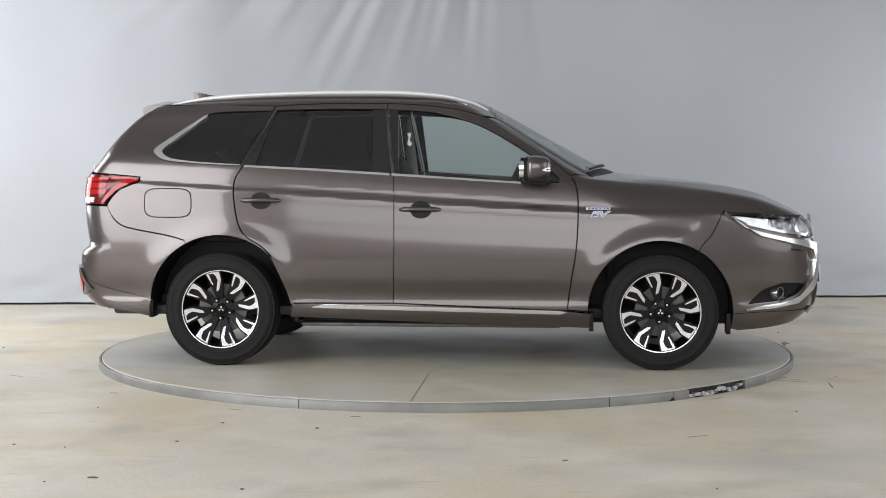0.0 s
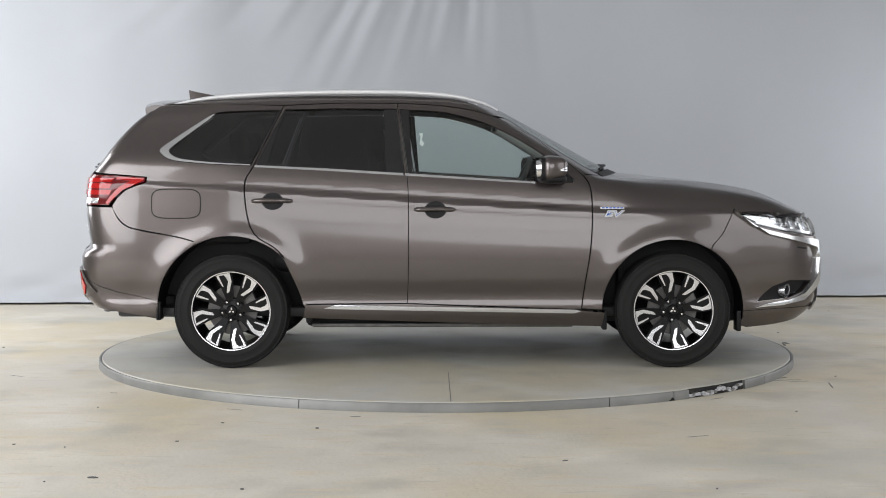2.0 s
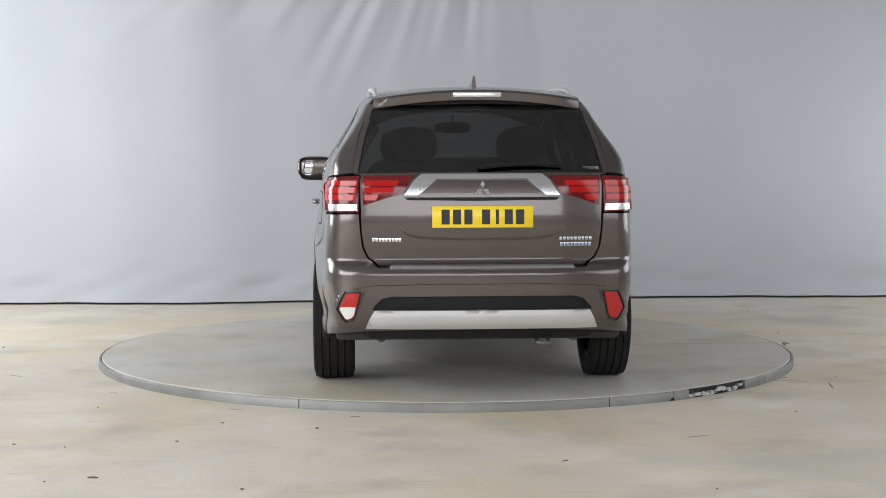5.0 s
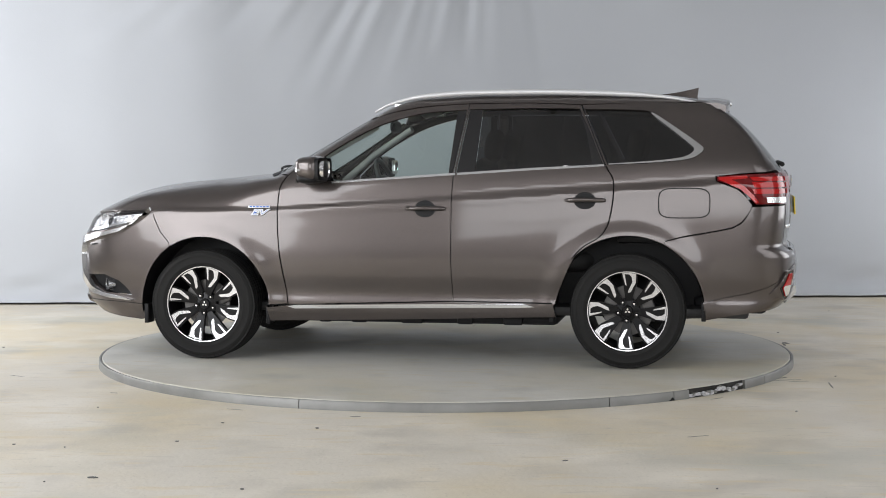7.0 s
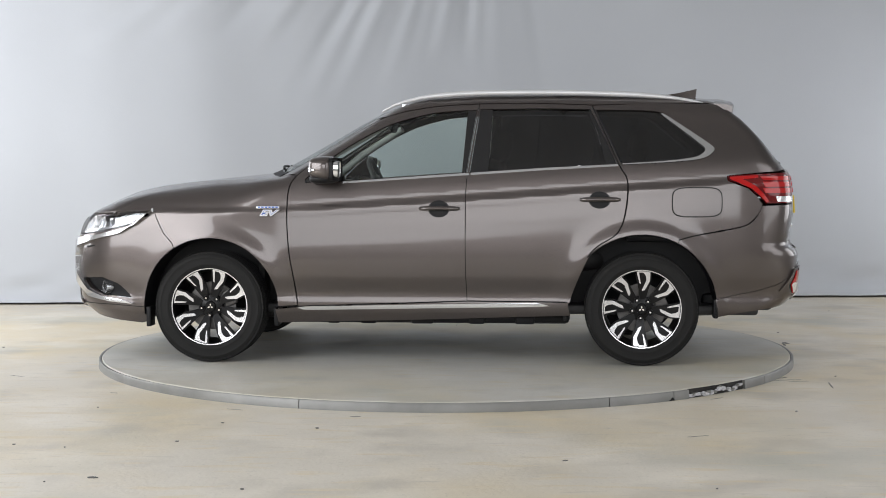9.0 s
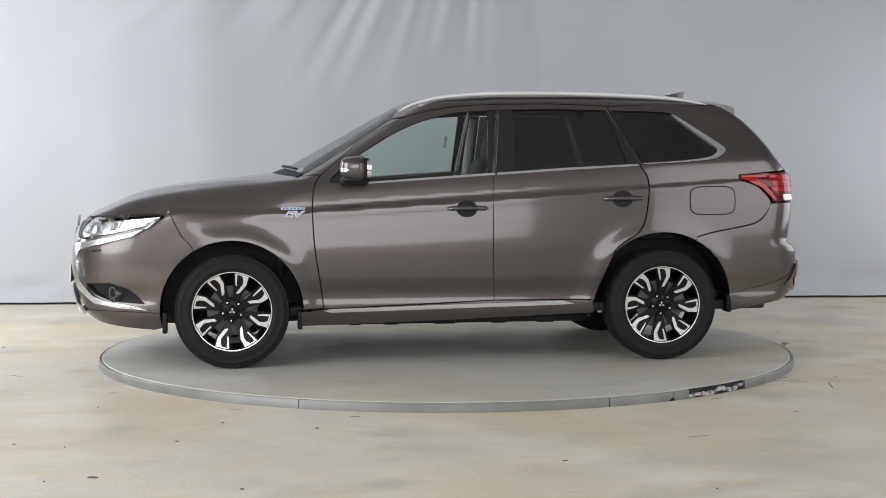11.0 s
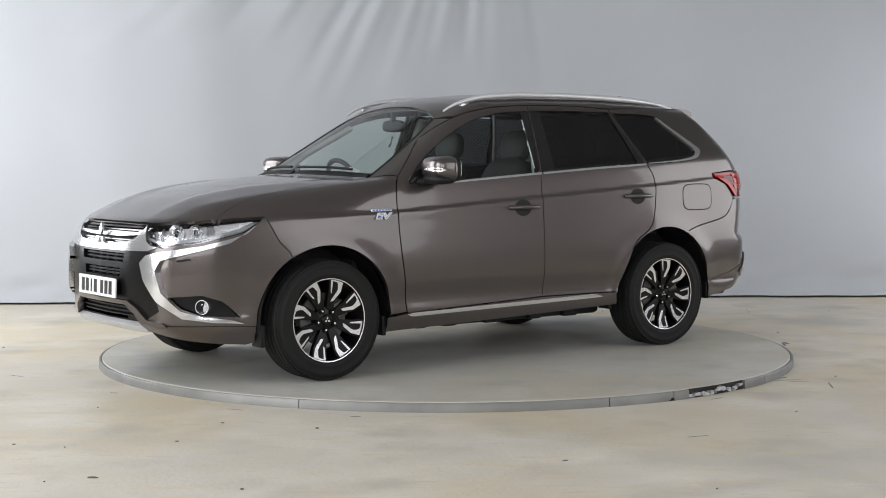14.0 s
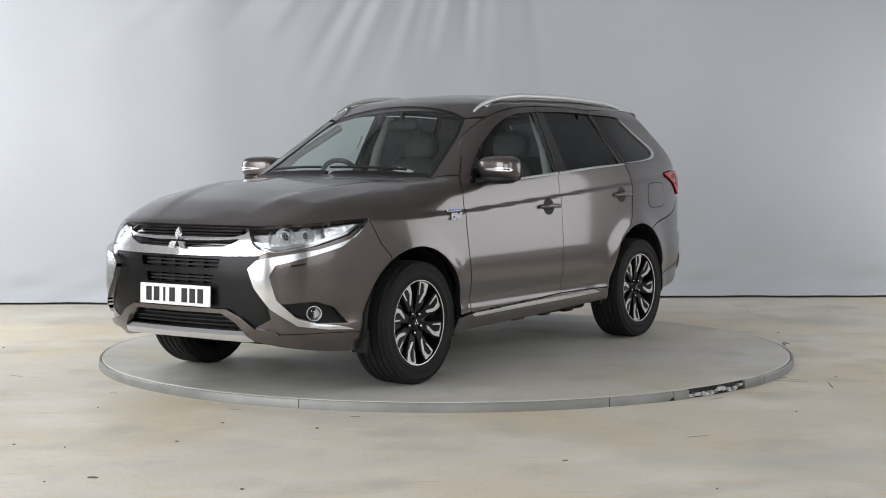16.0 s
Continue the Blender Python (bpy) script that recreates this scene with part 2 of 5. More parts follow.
def body(x, y, z):
    """Below zero inside the car's body."""
    x, a, z = np.asarray(x, float), np.abs(y), np.asarray(z, float)
    lift = .0626 * (np.clip(x, -1.9, .95) + .27) * smooth(.55, 1.0, z) * (1 - smooth(1.2, 1.5, z))
    w = WIDTH(z + lift) + TAPER(x) * (1 - .25 * smooth(1.0, 1.5, z) * (x > 0))
    for hx, ar in ((-HUB_X, ARCH_R), (HUB_X, ARCH_F)):
        r = np.hypot(x - hx, z - HUB_Z)
        w = w + .015 * np.exp(-((r - ar) / .075) ** 2) * smooth(.15, .45, z)
    side = a - w
    fade = smooth(-.3, .3, x)
    xe = x + .11 * (a / .6) ** 2 * fade * (1 - smooth(1.0, 1.35, x))
    drop = .045 * (a / .6) ** 2 * (1 - fade) + .016 * (a / .6) ** 2 * fade + .022 * smooth(1.0, 1.3, x) * (a / .7) ** 4
    ridge = a - .58 + .22 * smooth(1.1, 2.15, x)
    bulge = .011 * smooth(1.05, 1.4, x) * (1 - .7 * smooth(2.0, 2.25, x)) * np.exp(-(ridge / np.where(ridge > 0, .12, .055)) ** 2)
    top = (z - SPINE(xe) + drop - bulge) * .85
    front = x - NOSE_Z(z) + NOSE_A(a)
    rear = (-x - TAIL_Z(z) + TAIL_A(a)) * .8
    g = smax(side, top, .07 + .09 * smooth(.85, 1.25, x))
    g = smax(g, front, .07)
    return smax(g, rear, .06)


def solve(point, lo, hi):
    """The outermost parameter at which point(t) meets the body."""
    lo, hi = np.array(lo, float), np.array(hi, float)
    for _ in range(42):
        mid = (lo + hi) / 2
        inside = body(*point(mid)) < 0
        lo, hi = np.where(inside, mid, lo), np.where(inside, hi, mid)
    return (lo + hi) / 2


def normal(p):
    e = 2e-3
    n = np.stack([body(p[:, 0] + e, p[:, 1], p[:, 2]) - body(p[:, 0] - e, p[:, 1], p[:, 2]),
                  body(p[:, 0], p[:, 1] + e, p[:, 2]) - body(p[:, 0], p[:, 1] - e, p[:, 2]),
                  body(p[:, 0], p[:, 1], p[:, 2] + e) - body(p[:, 0], p[:, 1], p[:, 2] - e)], 1)
    return n / np.linalg.norm(n, axis=1, keepdims=True)


PIVOT_F, PIVOT_R = 1.0, -1.0


def on_body(view, u, v):
    """Body points for a view's parameters: side (x, z), top (x, y), front and rear (angle, z)."""
    u, v = np.asarray(u, float), np.asarray(v, float)
    one = np.ones(len(u))
    if view in ("left", "right"):
        s = 1 if view == "left" else -1
        t = solve(lambda t: (u, t, v), 0 * one, 1.2 * one)
        return np.stack([u, s * t, v], 1)
    if view.endswith("_polar"):
        s = 1 if view.startswith("left") else -1
        t = solve(lambda t: (u, t * np.cos(v), .6 + t * np.sin(v)), 0 * one, 1.6 * one)
        return np.stack([u, s * t * np.cos(v), .6 + t * np.sin(v)], 1)
    if view == "top":
        t = solve(lambda t: (u, v, t), .4 * one, 2 * one)
        return np.stack([u, v, t], 1)
    px, s = (PIVOT_F, 1) if view == "front" else (PIVOT_R, -1)
    t = solve(lambda t: (px + s * t * np.cos(u), t * np.sin(u), v), 0 * one, 2.5 * one)
    return np.stack([px + s * t * np.cos(u), t * np.sin(u), v], 1)


def as_angle(view, pts):
    """(y, z) of the front or rear face as (angle, z)."""
    y, z = np.array(pts, float).T
    s, px = (1, PIVOT_F) if view == "front" else (-1, PIVOT_R)
    t = solve(lambda t: (s * t, y, z), 0 * y, 2.6 + 0 * y)
    return [(float(np.arctan2(b, s * (s * c - px))), float(d)) for c, b, d in zip(t, y, z)]


def side_angle(view, pts, sign=1):
    """(x, z) of a side as (angle, z)."""
    q = on_body("left", *np.array(pts, float).T)
    s, px = (1, PIVOT_F) if view == "front" else (-1, PIVOT_R)
    return [(sign * float(np.arctan2(b, s * (c - px))), float(d)) for c, b, d in q]
# ---- end of body shape ----



def inside(poly, p):
    poly, p = np.asarray(poly, float), np.asarray(p, float)
    x0, y0 = poly[:, 0], poly[:, 1]
    x1, y1 = np.roll(x0, -1), np.roll(y0, -1)
    px, py = p[:, :1], p[:, 1:]
    cross = ((y0 > py) != (y1 > py)) & (px < (x1 - x0) * (py - y0) / np.where(y1 == y0, 1e-12, y1 - y0) + x0)
    return cross.sum(1) % 2 == 1


def inset(poly, d):
    """A closed outline drawn in by d."""
    p = np.array(poly, float)
    area = np.sum(p[:, 0] * np.roll(p[:, 1], -1) - np.roll(p[:, 0], -1) * p[:, 1])
    e = np.roll(p, -1, 0) - p
    e /= np.maximum(np.linalg.norm(e, axis=1, keepdims=True), 1e-9)
    n = np.stack([-e[:, 1], e[:, 0]], 1) * (1 if area > 0 else -1)
    b = n + np.roll(n, 1, 0)
    l = np.linalg.norm(b, axis=1, keepdims=True)
    b = b / np.maximum(l, 1e-6)
    return p + b * d / np.maximum(l / 2, .5)


def resample(poly, step):
    out = []
    for a, b in zip(poly, np.roll(np.asarray(poly, float), -1, 0)):
        a = np.asarray(a, float)
        k = max(1, int(np.ceil(np.linalg.norm(b - a) / step)))
        out += [a + (b - a) * i / k for i in range(k)]
    return np.array(out)


def rounded(pts, step=.02, closed=False):
    """Points along a smooth line through pts."""
    p = [np.array(q, float) for q in pts]
    n = len(p)
    get = (lambda i: p[i % n]) if closed else (lambda i: p[min(max(i, 0), n - 1)])
    out = []
    for i in range(n if closed else n - 1):
        a, b, c, d = get(i - 1), get(i), get(i + 1), get(i + 2)
        k = max(2, int(np.linalg.norm(c - b) / step))
        for j in range(k):
            t = j / k
            out.append(.5 * (2 * b + (c - a) * t + (2 * a - 5 * b + 4 * c - d) * t * t + (3 * b - a - 3 * c + d) * t ** 3))
    if not closed:
        out.append(p[-1])
    return [tuple(q) for q in out]


SPREAD = {"front": 1.25, "rear": 1.25}


def panel(name, view, outline, mat, parent, holes=(), step=.035, offset=0.0, thick=.012, gap=.0024, label="", domed=0.0):
    """A body panel: an outline in a view's parameters, laid on the body, with thickness. offset lifts it off the body."""
    k = SPREAD.get(view, 1.0)
    loops = [resample(inset([(u * k, v) for u, v in outline], gap), step)]
    loops += [resample(inset([(u * k, v) for u, v in h], -gap), step) for h in holes]
    pts, edges = [], []
    for lp in loops:
        s = len(pts)
        pts += [Vector(q) for q in lp]
        edges += [(s + i, s + (i + 1) % len(lp)) for i in range(len(lp))]
    rim_n = len(pts)
    lo, hi = loops[0].min(0), loops[0].max(0)
    gx, gy = np.meshgrid(np.arange(lo[0] + step / 2, hi[0], step), np.arange(lo[1] + step / 2, hi[1], step))
    gx = gx + (np.arange(gx.shape[0]) % 2)[:, None] * step * .5
    g = np.stack([gx.ravel(), gy.ravel()], 1)
    if len(g):
        keep = inside(loops[0], g)
        for lp in loops[1:]:
            keep &= ~inside(lp, g)
        edge_pts = np.concatenate(loops)
        g = g[keep]
        if len(g):
            far = np.min(np.linalg.norm(g[:, None] - edge_pts[None], axis=2), axis=1) > step * .45
            g = g[far]
        pts += [Vector(q) for q in g]
    v2, _, faces, *_ = delaunay_2d_cdt(pts, edges, [], 0, 1e-6)
    v2 = np.array([tuple(q) for q in v2])
    faces = [list(f) for f in faces]
    mid = np.array([v2[f].mean(0) for f in faces])
    ok = inside(loops[0], mid)
    for lp in loops[1:]:
        ok &= ~inside(lp, mid)
    faces = [f for f, o in zip(faces, ok) if o]
    p = on_body(view, v2[:, 0] / k, v2[:, 1])
    n = normal(p)
    if domed:
        d = np.min(np.linalg.norm(v2[:, None] - np.concatenate(loops)[None], axis=2), axis=1)
        p = p + n * (domed * smooth(0, .05, d))[:, None]
    p = p + n * offset
    fixed = []
    for f in faces:
        a, b, c = (p[i] for i in f[:3])
        fixed.append(f if np.dot(np.cross(b - a, c - a), n[f[0]]) > 0 else f[::-1])
    count = {}
    for f in fixed:
        for a, b in zip(f, f[1:] + f[:1]):
            count[(a, b)] = count.get((a, b), 0) + 1
    border = [e for e in count if (e[1], e[0]) not in count]
    low = {}
    verts = [tuple(q) for q in p]
    top_n = len(fixed)
    if thick:
        for a, b in border:
            for q in (a, b):
                if q not in low:
                    low[q] = (len(verts), len(verts) + 1)
                    verts += [tuple(p[q]), tuple(p[q] - n[q] * thick)]
        fixed += [[low[a][0], low[a][1], low[b][1], low[b][0]] for a, b in border]
    me = bpy.data.meshes.new(name)
    me.from_pydata(verts, [], fixed)
    for q in me.polygons:
        q.use_smooth = True
    split = []
    for i, f in enumerate(fixed):
        split += [tuple(n[j]) if i < top_n else (0, 0, 0) for j in f]
    if not domed:
        me.normals_split_custom_set(split)
    return link(name, me, mat, parent, label)


def mirror(pts):
    return [(-u, v) for u, v in pts]


# ---- the photo bay ----
def sheet(name, xs, zs, place, mat, label, category, kind="structure", thick=.02):
    bm = bmesh.new()
    grid = [[bm.verts.new(place(x, z)) for z in zs] for x in xs]
    for a, b in zip(grid, grid[1:]):
        for j in range(len(zs) - 1):
            bm.faces.new((a[j], b[j], b[j + 1], a[j + 1]))
    return tagged(part(name, bm, mat), label, category, kind=kind)


FLOOR_Z = -.053
RING_X, RING_Y, RING_R = .016, .045, 2.272


def build_room():
    bm = bmesh.new()
    n, inner, outer = 96, RING_R, 16
    rings = []
    for r in (inner - .1, 4, 8, outer):
        rings.append([bm.verts.new((RING_X + r * math.cos(2 * math.pi * i / n), RING_Y + r * math.sin(2 * math.pi * i / n), FLOOR_Z)) for i in range(n)])
    for a, b in zip(rings, rings[1:]):
        for i in range(n):
            bm.faces.new((a[i], a[(i + 1) % n], b[(i + 1) % n], b[i]))
    bm.faces.new(rings[0])
    tagged(part("floor", bm, FLOOR), "worn painted concrete floor with stains and scuffs", "floor", kind="structure")
    base = curve([-9, -4, -2.5, -1.2, 1.8, 4.2, 9], [3.3, 3.56, 3.53, 3.68, 4.04, 4.06, 3.9])

    def hang(x, z):
        a = math.atan2(x - .46, max(5.0 - z, .05))
        low = 2.15 + .35 * float(smooth(-.55, -.95, a)) - .25 * math.sin(a * 11)
        fan = smooth(low - .35, 2.75, z) * smooth(-1.05, -.85, a) * (1 - .75 * smooth(-.12, .02, a)) * (1 - smooth(.15, .3, a))
        w = math.sin(a * 61 + 1.6 * math.sin(a * 13)) * .55 + math.sin(a * 103 + 1.3) * .28 + math.sin(a * 27 + .4) * .6
        y = float(base(x)) - .021 * float(fan) * w
        y += .006 * math.sin(x * 2.3 + .5 * math.sin(x * 1.1)) + .006 * math.sin(x * 7.1 + z * .5)
        slack = 1 - smooth(-.05, .45, z)
        y += float(slack) * (.02 * math.sin(x * 3.1 + z * 14) + .012 * math.sin(x * 9 - z * 22))
        y -= .06 * float(1 - smooth(-.05, .16, z)) ** 2
        return (x, y, z)
    xs = np.arange(-8, 8.01, .035)
    zs = np.concatenate([np.arange(-.034, .5, .03), np.arange(.5, 3.6, .06), [4.2, 5.4]])
    sheet("backdrop_curtain", xs, zs, hang, CLOTH, "pale grey cloth backdrop hanging with soft folds", "backdrop")
    # unseen walls added round the bay for bounce light and paint reflections
    for name, x0, y0, x1, y1 in (("wall_west", -8.2, -13, -8, 4.6), ("wall_east", 8, -13, 8.2, 4.6), ("wall_south", -8, -13.2, 8, -13), ("wall_north", -8, 4.6, 8, 4.8)):
        bm = bmesh.new()
        box(bm, x0, y0, FLOOR_Z - .02, x1, y1, 5.6)
        tagged(part(name, bm, WALL, flat=True), "plain matt grey wall added out of view to close the bay", "wall", kind="structure")
    # unseen ceiling, added likewise; its grey sets the ambient light
    bm = bmesh.new()
    box(bm, -8.2, -13.2, 5.6, 8.2, 4.8, 5.8)
    tagged(part("ceiling", bm, DARKWALL, flat=True), "plain grey ceiling added out of view to close the bay", "ceiling", kind="structure")


def build_ring():
    """The fixed steel edge round the turntable, in bent lengths."""
    ring = thing("floor_ring", "grey painted steel rim round the turntable, chipped in one length", "steel ring", pose(RING_X, RING_Y, 0))
    cuts = [-180, -110.1, -67.7, -57.1, -54.2, -41.5, -35.3, 0, 60, 120, 180]
    rng = random.Random(11)
    for a0, a1 in zip(cuts, cuts[1:]):
        bm = bmesh.new()
        chipped = a0 == -54.2
        n = max(4, int((a1 - a0) / 1.5))
        prof = [(RING_R - .012, -.004), (RING_R, -.004), (RING_R + .004, -.010), (RING_R + .006, FLOOR_Z), (RING_R - .012, FLOOR_Z)]
        if chipped:
            prof = [(RING_R - .015, -.003), (RING_R - .012, -.003), (RING_R - .010, -.008), (RING_R - .008, FLOOR_Z), (RING_R - .015, FLOOR_Z)]
        rows = []
        for i in range(n + 1):
            a = radians(a0 + .06 + (a1 - a0 - .12) * i / n)
            rows.append([bm.verts.new((r * math.cos(a), r * math.sin(a), z)) for r, z in prof])
        for p, q in zip(rows, rows[1:]):
            for j in range(5):
                bm.faces.new((p[j], q[j], q[(j + 1) % 5], p[(j + 1) % 5]))
        bm.faces.new(rows[0])
        bm.faces.new(rows[-1])
        length = part("rim_length", bm, CHIPPED if chipped else STEEL, ring, "length with its paint broken away" if chipped else "")
        if chipped:
            # broken crusts of filler left in the gap
            for i in range(26):
                a = a0 + .4 + (a1 - a0 - 1.2) * (i + rng.uniform(-.4, .4)) / 25
                mid = -.034 + .012 * math.sin(i * .55) + rng.uniform(-.006, .006)
                w, h = rng.uniform(.010, .030), rng.uniform(.007, .014)
                if i < 9:
                    mid, w, h = -.038 + rng.uniform(-.004, .006), rng.uniform(.02, .034), rng.uniform(.009, .013)
                if i > 22:
                    mid, w, h = -.024, .022, .008
                k = 7
                outline = [(w * math.cos(6.283 * q / k) * rng.uniform(.6, 1.15), max(FLOOR_Z - mid + .001, h * math.sin(6.283 * q / k) * rng.uniform(.6, 1.2))) for q in range(k)]
                bm = bmesh.new()
                m = pose(0, 0, mid, 0, 0, a) @ pose(RING_R + rng.uniform(-.004, .003), 0, 0)
                prism(bm, outline, lambda u, v, d: m @ Vector((-d, u, v)), .012)
                part("crust", bm, (FILLER, FILLER, STEEL)[i % 3], length, flat=True)
    bm = bmesh.new()
    m = pose(0, 0, 0, 0, 0, -57.5) @ pose(RING_R + .0075, 0, 0)
    prism(bm, [(-.020, FLOOR_Z + .001), (.022, FLOOR_Z + .001), (.016, FLOOR_Z + .010), (.004, FLOOR_Z + .019), (-.004, FLOOR_Z + .012)], lambda u, v, d: m @ Vector((-d, u, v)), .004)
    part("notch", bm, GAP, ring, "dark notch in the lower edge")
    return ring


def build_disc():
    disc = thing("turntable", "round concrete-grey turntable platform under the car", "turntable", pose(RING_X, RING_Y, 0))
    bm = bmesh.new()
    n = 160
    r = RING_R - .016
    tops = [[bm.verts.new((q * math.cos(2 * math.pi * i / n), q * math.sin(2 * math.pi * i / n), z)) for i in range(n)] for q, z in ((r, FLOOR_Z + .004), (r, -.004), (r - .004, 0), (1.2, 0))]
    for a, b in zip(tops, tops[1:]):
        for i in range(n):
            bm.faces.new((a[i], a[(i + 1) % n], b[(i + 1) % n], b[i]))
    bm.faces.new(tops[-1])
    part("platform", bm, DISC, disc)
    bm = bmesh.new()
    box(bm, -.002, -r + .02, .0005, .002, -1.2, .0012, m=pose(0, 0, 0, 0, 0, 1))
    part("seam", bm, STEEL, disc, "thin dark joint in the platform")
    return disc


# ---- the car ----
def polar(pts3, sign=1):
    return [(float(x), math.atan2(z - .6, abs(y))) for x, y, z in pts3]


def build_wheel(parent, x, side, phase):
    hub = new("wheel")
    hub.parent = parent
    hub.matrix_basis = pose(x, side * .782, .3475, 0, 0, 0 if side > 0 else 180)
    hub["label"] = "black and machined alloy wheel with a black tyre"
    R, W = .3475, .113
    bm = bmesh.new()
    prof = [(.232, W * .80), (.240, W * .93), (.258, W * .985), (.262, W * 1.01), (.268, W * 1.01), (.270, W * 1.0), (.292, W * 1.02), (.305, W * 1.005), (.308, W * 1.02), (.314, W * 1.0), (.322, W * .96), (.335, W * .88), (.343, W * .78)]
    for c in (.56, .19):
        prof += [(R - .002, c * W + .030 if c > .5 else c * W + .024), (R, c * W + .006), (R - .009, c * W + .003), (R - .009, c * W - .003), (R, c * W - .006)]
    prof += [(R, 0)]
    prof = prof + [(r, -y) for r, y in reversed(prof[:-1])]
    turned(bm, prof, 96)
    for i in range(72):
        a = 2 * math.pi * i / 72
        for y in (-.094, .094):
            vs = box(bm, -.0125, y - .013, .330, .0125, y + .012, .3402, m=Matrix.Rotation(a, 4, "Y"))
    part("tyre", bm, RUBBER, hub)
    bm = bmesh.new()
    turned(bm, [(.244, .098), (.240, .104), (.234, .103), (.229, .090), (.222, .02), (.215, -.09), (.235, -.10)], 72)
    part("rim", bm, RIM_BLACK, hub, "gloss black wheel barrel")
    bm = bmesh.new()
    turned(bm, [(.2435, .100), (.2400, .1055), (.2345, .1045), (.2325, .098)], 72)
    part("rim_lip", bm, RIM_CUT, hub, "thin machined rim edge")

    def face(a, sgn, d0):
        ca, sa = math.cos(a), math.sin(a)
        dish = lambda r: d0 - .030 * (1 - min(1, r / .243))
        return lambda u, v, d: Vector((u * ca - sgn * v * sa, dish(math.hypot(u, v)) - d, u * sa + sgn * v * ca))
    blade = [(.236, -.056), (.243, -.010), (.240, .031), (.205, .033), (.174, .034), (.116, .009), (.108, -.009), (.124, -.006), (.178, .013), (.205, .006), (.221, -.006), (.221, -.036), (.151, -.019), (.156, -.0275)]
    under = [(.232, -.066), (.243, -.030), (.243, .010), (.239, .041), (.200, .042), (.174, .042), (.060, .018), (.060, -.018), (.140, -.036), (.200, -.054)]
    for i in range(8):
        a = radians(90 + 45 * i + phase)
        bm = bmesh.new()
        prism(bm, under, face(a, 1, .090), .030)
        part("spoke", bm, RIM_BLACK, hub)
        bm = bmesh.new()
        prism(bm, blade, face(a, 1, .0945), .012)
        part("spoke_face", bm, RIM_CUT, hub, "bright machined spoke face")
    bm = bmesh.new()
    turned(bm, [(0.0001, .082), (.028, .082), (.032, .078), (.034, .070), (.072, .062), (.078, .05), (.078, .02)], 40)
    part("hub_plate", bm, RIM_BLACK, hub)
    for i in range(5):
        a = radians(90 + 72 * i + 42)
        bm = bmesh.new()
        turned(bm, [(.012, .066), (.013, .0785), (.0165, .0785), (.0180, .055)], 20)
        bmesh.ops.translate(bm, verts=bm.verts, vec=(.058 * math.cos(a), 0, .058 * math.sin(a)))
        part("nut_seat", bm, RIM_BLACK, hub)
        bm = bmesh.new()
        turned(bm, [(.0001, .079), (.006, .079), (.0095, .074), (.0095, .055)], 12)
        bmesh.ops.translate(bm, verts=bm.verts, vec=(.058 * math.cos(a), 0, .058 * math.sin(a)))
        part("wheel_nut", bm, CHROME, hub, "chromed wheel nut")
    for i in range(3):
        a = radians(90 + 120 * i)
        bm = bmesh.new()
        c, s = math.cos(a), math.sin(a)
        prism(bm, [(.002, 0), (.011, .006), (.020, 0), (.011, -.006)], lambda u, v, d: Vector((u * c - v * s, .0835 - d, u * s + v * c)), .003)
        part("cap_mark", bm, CHROME, hub, "small silver diamond on the cap")
    bm = bmesh.new()
    turned(bm, [(.06, .03), (.150, .03), (.152, .018), (.06, .018)], 48, True)
    part("brake_disc", bm, IRON, hub)
    bm = bmesh.new()
    box(bm, -.16, .0, -.05, -.085, .05, .05, .012, m=Matrix.Rotation(radians(25), 4, "Y"))
    part("brake_caliper", bm, IRON, hub)
    return hub


def arch_arc(front, a0, a1, n=26, grow=0.0):
    hx, r = (HUB_X, ARCH_F) if front else (-HUB_X, ARCH_R)
    return [(hx + (r + grow) * math.cos(radians(a0 + (a1 - a0) * i / n)), HUB_Z + (r + grow) * math.sin(radians(a0 + (a1 - a0) * i / n))) for i in range(n + 1)]


REAR_EDGE = rounded([(-1.030, 1.592), (-1.100, 1.44), (-1.196, 1.219), (-1.243, 1.133), (-1.241, .995), (-1.211, .857), (-1.159, .788), (-1.089, .747), (-1.019, .685), (-.950, .547), (-.909, .443), (-.892, .388)], .03)
FRONT_EDGE = rounded([(.780, .352), (.803, .524), (.830, .693), (.843, .862), (.842, 1.031), (.825, 1.115), (.795, 1.160)], .03)
TOP_LINE = rounded([(.795, 1.160), (.640, 1.292), (.486, 1.405), (.243, 1.527), (0, 1.580), (-.200, 1.598), (-.335, 1.604)], .04)
TOP_REAR = rounded([(-.335, 1.604), (-.700, 1.606), (-1.030, 1.592)], .06)
SPLIT = rounded([(-.270, .391), (-.262, .600), (-.261, .860), (-.270, 1.166), (-.335, 1.604)], .04)
HOOD_EDGE = rounded([(1.985, .735), (1.93, .722), (1.87, .712), (1.80, .703), (1.68, .692), (1.54, .684), (1.38, .675), (1.20, .666), (1.0, .675), (.90, .695)], .04)
A3 = lambda x, y, z: (math.atan2(y, x - PIVOT_F), z)
R3 = lambda x, y, z: (math.atan2(y, -(x - PIVOT_R)), z)
sym = lambda pts: list(pts) + [(-u, v) for u, v in reversed(pts)]


